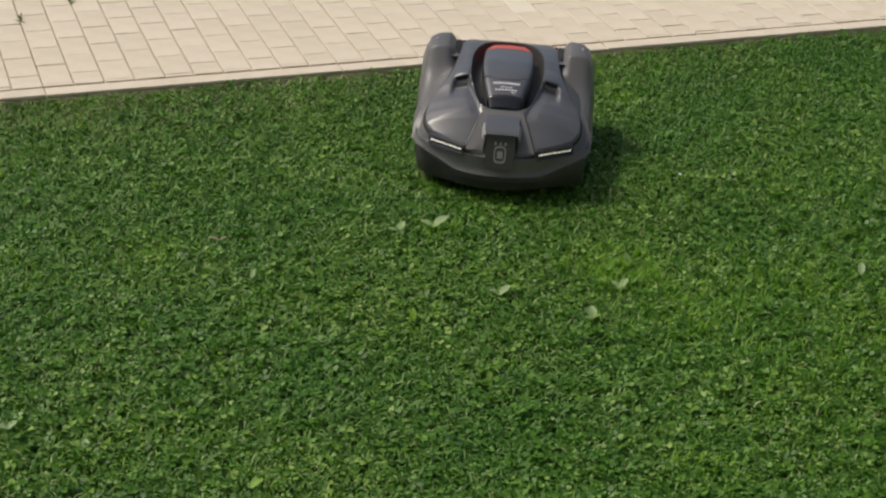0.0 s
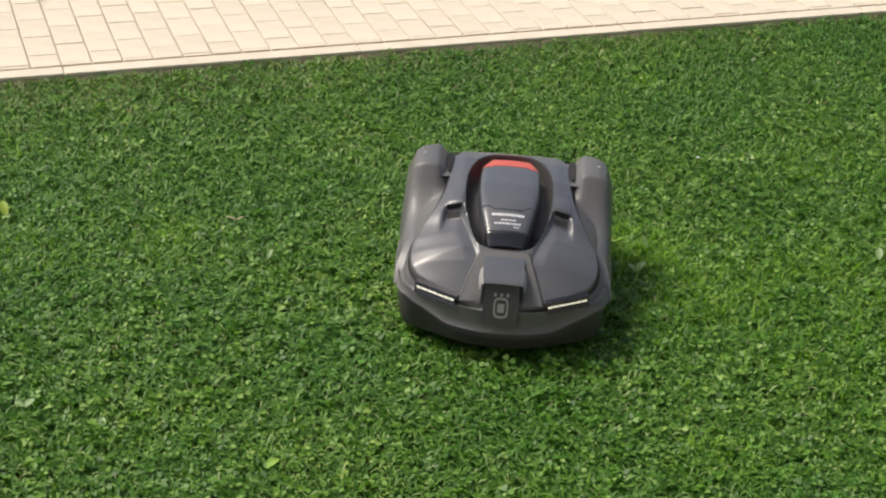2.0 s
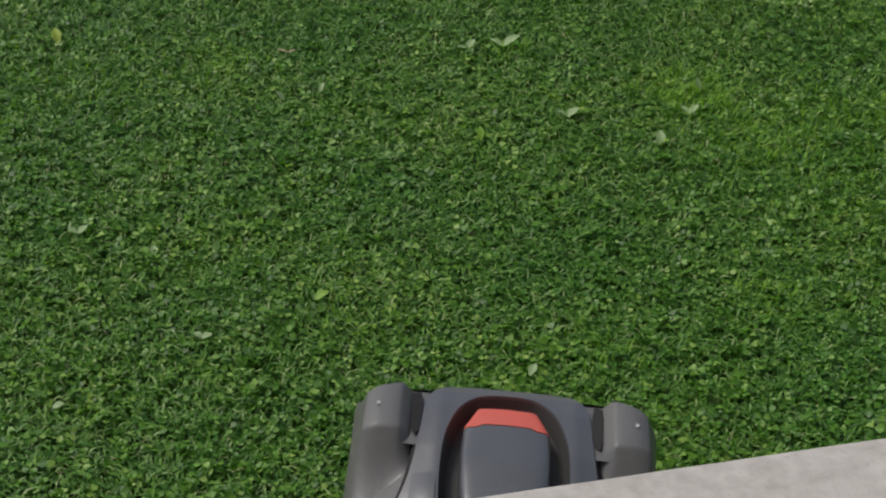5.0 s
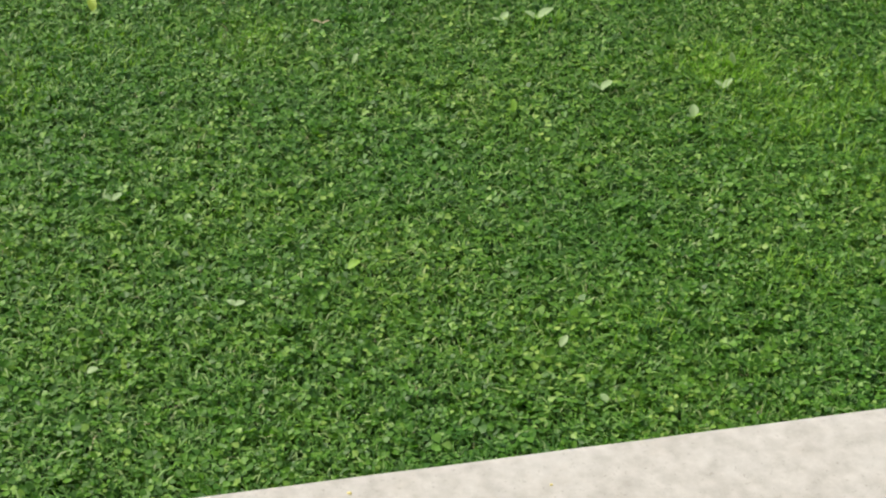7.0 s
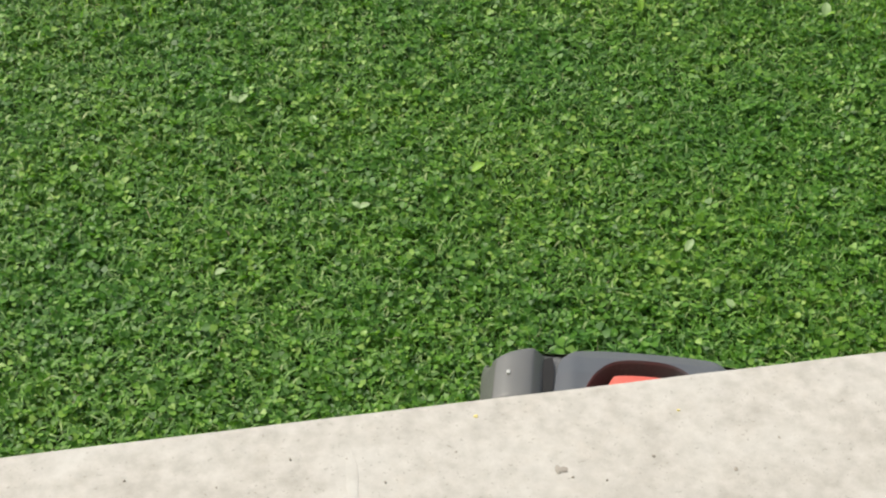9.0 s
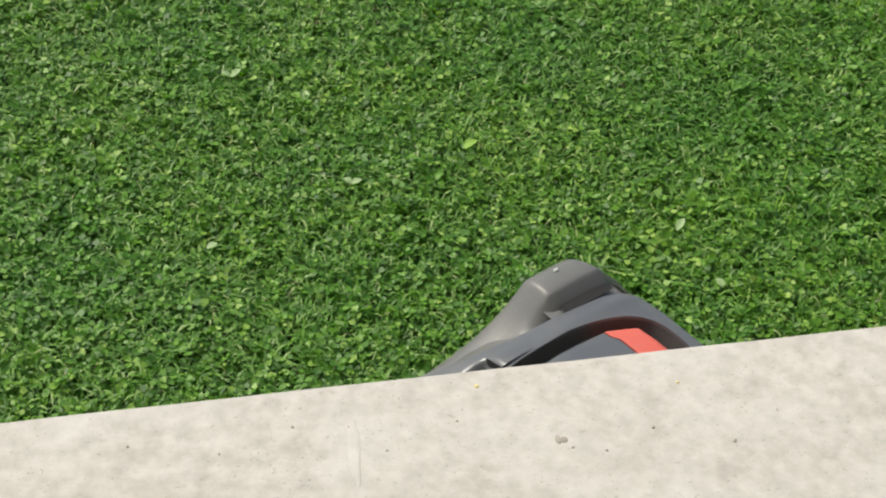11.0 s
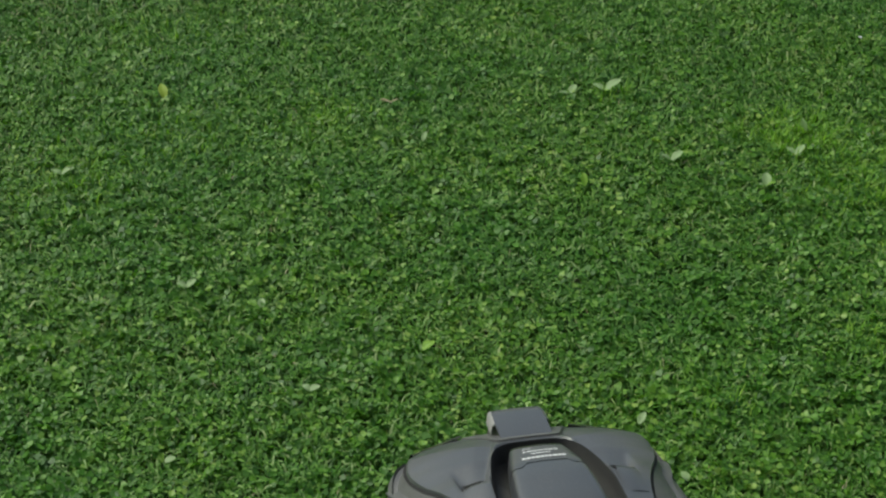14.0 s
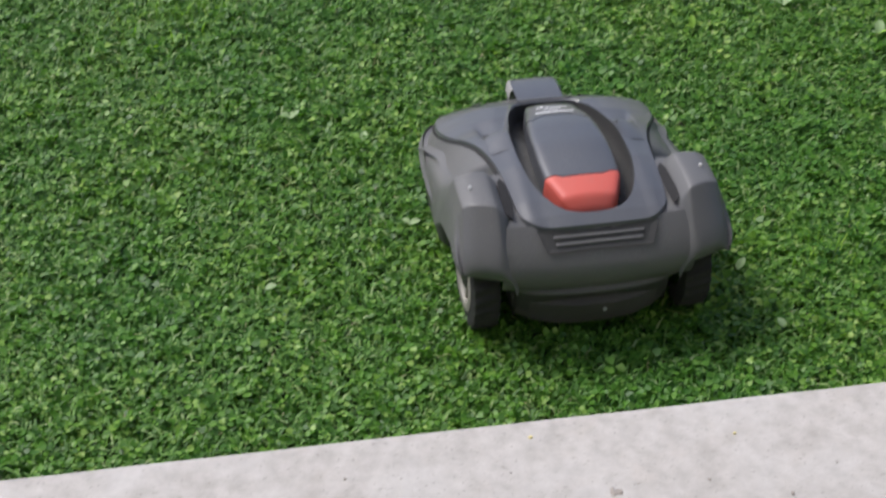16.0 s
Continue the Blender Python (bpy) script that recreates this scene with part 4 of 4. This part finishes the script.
def lawn():
    rng = np.random.default_rng(11)
    xy = lawn_places(rng, 260000)
    blades("grass", xy, rng, (0.018, 0.038), (0.0022, 0.0050), (0.2, 1.35), MAT_GRASS, "short mown green lawn grass")
    blades("bent_grass", lawn_places(rng, 150000), rng, (0.020, 0.044), (0.0030, 0.0062), (0.95, 1.5), MAT_BENT, "bent light green grass blades over the lawn", base=SOIL + 0.018)
    xy = lawn_places(rng, 150000)
    keep = rng.uniform(0, 1, len(xy)) < (0.55 + 0.45 * patch(xy)) * (0.45 + 0.55 * clump(xy))
    # clover thins out towards the kerb
    keep &= rng.uniform(0, 1, len(xy)) < np.clip(0.04 + (-xy[:, 1]) / 3.6, 0, 1)
    clover("clover", xy[keep], rng, (0.014, 0.036), (0.0080, 0.0175), MAT_CLOVER, "low green clover among the grass")
    # grass that leans over the kerb
    n = 110000
    edge = np.c_[rng.uniform(-0.9, 3.9, n), -0.068 - np.abs(rng.normal(0, 0.055, n))]
    dens = 0.5 + 0.5 * np.sin(edge[:, 0] * 4.1 + 1.2 * np.sin(edge[:, 0] * 1.3))
    thin = np.clip(np.minimum(edge[:, 0] - 0.55, 2.0 - edge[:, 0]) * 2.5, 0, 0.93)
    edge = edge[rng.uniform(0, 1, n) < (0.35 + 0.65 * dens) * (1 - thin)]
    blades("edge_grass", edge, rng, (0.018, 0.040), (0.0014, 0.0030), (0.3, 1.3), MAT_EDGE, "longer uneven grass along the kerb")
    # lush light tufts
    tufts = [(1.38, -1.54, 0.12, 900), (1.45, -1.80, 0.18, 1000), (1.75, -1.75, 0.25, 1000), (1.95, -2.05, 0.2, 500), (1.90, -0.44, 0.06, 120), (1.60, -2.10, 0.22, 450), (0.95, -1.20, 0.06, 90), (2.2, -1.2, 0.2, 300), (0.75, -2.55, 0.10, 120), (-0.2, -0.55, 0.15, 160), (1.15, -2.45, 0.12, 200), (-0.54, -1.30, 0.16, 420), (-0.28, -1.16, 0.2, 420), (0.12, -1.18, 0.15, 200)]
    pts = np.concatenate([np.c_[rng.normal(x, s * 0.6, k), rng.normal(y, s * 0.5, k)] for x, y, s, k in tufts])
    blades("lush_grass", pts, rng, (0.032, 0.062), (0.0028, 0.0062), (0.1, 1.0), MAT_LIME, "lush light green grass tufts")
    # the lawn goes on out of view on either side
    out = np.c_[rng.uniform(-1.7, 5.0, 160000), rng.uniform(-4.15, -0.08, 160000)]
    out = out[(out[:, 0] > 3.50 + 0.74 * out[:, 1]) | (out[:, 0] < -1.22) | ((out[:, 1] < -3.7) & (out[:, 0] > 0.85))]
    blades("lawn_border", out, rng, (0.024, 0.044), (0.009, 0.015), (0.7, 1.4), MAT_BENT, "short mown green lawn grass on either side")
    # pale dry stalks here and there
    n = 2600
    worn = np.c_[rng.uniform(-0.8, 2.6, n), -0.075 - np.abs(rng.normal(0, 0.16, n))]
    worn = worn[rng.uniform(0, 1, n) < np.clip(1.15 - 0.35 * worn[:, 0], 0.25, 1)]
    blades("dry_stalks", np.concatenate([lawn_places(rng, 1500), worn]), rng, (0.02, 0.05), (0.0010, 0.0020), (0.9, 1.5), MAT_DRY, "scattered dry straw coloured stalks", base=SOIL + 0.017)


lawn()


def leaf_mesh(seed, material, length, width, curl=0.2, ribs=5):
    rng = random.Random(seed)
    rows = []
    for i in range(ribs + 1):
        u = i / ribs
        w = width / 2 * math.sin(math.pi * (0.06 + 0.90 * u)) ** 0.8
        z = curl * length * (u - u * u) * 1.6 + rng.uniform(-0.0008, 0.0008)
        rows.append([(u * length, -w, z + 0.25 * w), (u * length, -w * 0.5, z + 0.05 * w), (u * length, 0, z - 0.05 * w), (u * length, w * 0.5, z + 0.05 * w), (u * length, w, z + 0.25 * w)])
    v, f = sheet(rows)
    return mesh_of("leaf", v, f, material, True)


def plant(name, x, y, leaves, label, category):
    """A few broad leaves from one root."""
    root = new(name)
    root.location = (x, y, SOIL + 0.026 + float(swell(y)))
    tagged(root, label, category)
    for k, (material, length, width, turn, rise) in enumerate(leaves):
        part("leaf", leaf_mesh(int(abs(x) * 100) + k, material, length, width), root, "", pose(0, 0, 0.006, 0, -rise, turn))
    return root


PALE = "broad pale weed leaves standing in the lawn"
plant("weed", 1.17, -1.77, [(MAT_PALE, 0.040, 0.026, 70, 35), (MAT_PALE, 0.030, 0.018, 200, 30), (MAT_LIME, 0.03, 0.02, 310, 40)], PALE, "weed")
plant("weed", 0.98, -1.59, [(MAT_PALE, 0.040, 0.024, 20, 25), (MAT_PALE, 0.034, 0.018, 170, 30)], PALE, "weed")
plant("weed", 0.935, -1.185, [(MAT_PALE, 0.058, 0.030, 15, 25), (MAT_PALE, 0.042, 0.024, 140, 20), (MAT_LIME, 0.04, 0.022, 250, 30)], PALE, "weed")
plant("weed", 0.83, -1.18, [(MAT_PALE, 0.038, 0.022, 40, 25), (MAT_PALE, 0.036, 0.020, 190, 20)], PALE, "weed")
plant("weed", 1.38, -1.54, [(MAT_PALE, 0.044, 0.022, 85, 65), (MAT_LIME, 0.05, 0.02, 200, 50)], PALE, "weed")
plant("weed", 1.31, -1.64, [(MAT_PALE, 0.040, 0.020, 25, 30), (MAT_PALE, 0.032, 0.016, 120, 25)], PALE, "weed")
plant("weed", 0.713, -1.66, [(MAT_LIME, 0.036, 0.019, 80, 40), (MAT_LIME, 0.028, 0.016, 200, 30)], "light green broad weed leaf in the lawn", "weed")
plant("weed", 0.26, -1.37, [(MAT_PALE, 0.032, 0.020, 140, 40)], PALE, "weed")
plant("weed", 0.36, -1.35, [(MAT_PALE, 0.032, 0.014, 50, 40)], PALE, "weed")
plant("weed", -0.585, -1.30, [(MAT_PALE, 0.036, 0.020, 10, 20), (MAT_PALE, 0.030, 0.018, 160, 20)], PALE, "weed")
plant("weed", 2.013, -1.735, [(MAT_PALE, 0.040, 0.022, 60, 30)], PALE, "weed")
plant("weed", -0.335, -1.88, [(MAT_PALE, 0.028, 0.020, 30, 20), (MAT_PALE, 0.026, 0.018, 160, 20)], PALE, "weed")
plant("weed", 0.14, -2.24, [(MAT_LIME, 0.034, 0.022, 20, 20)], "light green weed leaf in the lawn", "weed")
plant("weed", -0.18, -2.0, [(MAT_PALE, 0.026, 0.018, 80, 20)], PALE, "weed")
plant("weed", 0.518, -2.592, [(MAT_PALE, 0.030, 0.018, 40, 30)], PALE, "weed")
plant("weed", 0.554, -2.782, [(MAT_PALE, 0.024, 0.018, 110, 15)], PALE, "weed")
plant("weed", -0.128, -2.323, [(MAT_PALE, 0.024, 0.018, 10, 15), (MAT_PALE, 0.022, 0.016, 130, 15)], PALE, "weed")
plant("weed", -0.456, -2.483, [(MAT_PALE, 0.024, 0.018, 10, 15)], PALE, "weed")
plant("yellow_leaf", -0.281, -0.953, [(MAT_YELLOW, 0.050, 0.026, 95, 30)], "single yellow fallen leaf lying in the lawn", "leaf")
plant("dry_leaf", 0.329, -1.115, [(MAT_DRY, 0.034, 0.010, 150, 6), (MAT_DRY, 0.024, 0.008, 20, 8)], "curled dry brown leaf lying in the lawn", "leaf")
for bx, by in ((1.808, -1.038), (2.55, -0.62), (1.893, -0.437), (2.30, -1.45)):
    plant("white_petal", bx, by, [(MAT_PRINT, 0.013, 0.011, bx * 90, 10)], "small white petal lying on the grass", "petal")


def dry_bit():
    """A dark dead leaf on the paving by the kerb."""
    ob = new("dead_leaf", leaf_mesh(5, MAT_EARTH, 0.055, 0.022, 0.15))
    ob.matrix_basis = pose(3.42, 0.045, KERB_TOP + 0.006, 0, 0, 8)
    tagged(ob, "dark brown dead leaf on the paving", "leaf")


dry_bit()


def joint_weed(x, y, seed):
    """A small dry tuft that grows from a joint of the paving."""
    rng = random.Random(seed)
    root = new("weed_tuft")
    root.location = (x, y, KERB_TOP - 0.004)
    tagged(root, "small dry weed tuft growing from a paving joint", "weed")
    for k in range(9):
        part("leaf", leaf_mesh(seed + k, MAT_EDGE if k % 2 else MAT_EARTH, rng.uniform(0.018, 0.040), rng.uniform(0.004, 0.008), 0.15, 3), root, "", pose(0, 0, 0.002, 0, -rng.uniform(10, 60), rng.uniform(0, 360)))


joint_weed(0.201, 0.772, 41)
joint_weed(0.004, 0.614, 57)
paving()


# ---- what moves ----
DRIVE = [  # seconds, rear axle x y, heading
    (0.0, 1.407, -0.544, -114.0), (0.5, 1.338, -0.692, -113.4), (1.0, 1.251, -0.903, -113.3), (1.5, 1.126, -1.168, -113.3), (2.0, 1.004, -1.434, -112.8),
    (2.5, 0.886, -1.694, -112.7), (3.0, 0.762, -1.972, -112.9), (3.5, 0.630, -2.264, -112.9), (4.0, 0.516, -2.520, -112.3), (4.5, 0.401, -2.765, -111.6),
    (5.0, 0.314, -2.975, -110.5), (5.5, 0.240, -3.175, -109.8), (6.0, 0.180, -3.325, -109.3), (6.5, 0.155, -3.385, -109.0), (7.2, 0.155, -3.385, -109.0),
    (8.0, 0.172, -3.330, -108.6), (8.5, 0.190, -3.265, -108.0), (9.0, 0.210, -3.191, -107.5), (9.5, 0.226, -3.140, -107.5), (10.0, 0.236, -3.128, -110.0),
    (10.5, 0.252, -3.145, -126.0), (11.0, 0.262, -3.178, -154.5), (11.5, 0.280, -3.200, -182.5), (12.0, 0.255, -3.234, -208.6), (12.5, 0.235, -3.256, -239.5),
    (13.0, 0.196, -3.261, -266.5), (13.5, 0.190, -3.253, -272.0), (14.0, 0.175, -3.238, -273.4), (14.5, 0.168, -3.160, -273.0), (15.0, 0.178, -3.022, -271.6),
    (15.5, 0.180, -2.822, -270.7), (16.0, 0.172, -2.643, -270.7),
]


def motions():
    walk(MOWER, [(t, pose(x, y, 0.0, 0, float(np.interp(t, (11.5, 12.5, 15.2, 16.0), (0.0, 1.5, 1.5, 0.0))), h)) for t, x, y, h in DRIVE])
    ts, xs, ys, hs = (np.array(c) for c in zip(*DRIVE))
    steps = np.arange(0, 16.01, 0.2)
    for hub, side in ((WHEEL_LEFT, 1), (WHEEL_RIGHT, -1)):
        rows, turn, last = [], 0.0, None
        for t in steps:
            x, y, h = np.interp(t, ts, xs), np.interp(t, ts, ys), radians(np.interp(t, ts, hs))
            if last is not None:
                lx, ly, lh = last
                ahead = (x - lx) * math.cos((h + lh) / 2) + (y - ly) * math.sin((h + lh) / 2)
                turn += math.degrees((ahead - side * 0.213 * (h - lh)) / WHEEL_R)
            last = (x, y, h)
            rows.append((float(t), pose(AXLE_X, side * 0.213, AXLE_Z, 0, turn, 0)))
        walk(hub, rows)


motions()
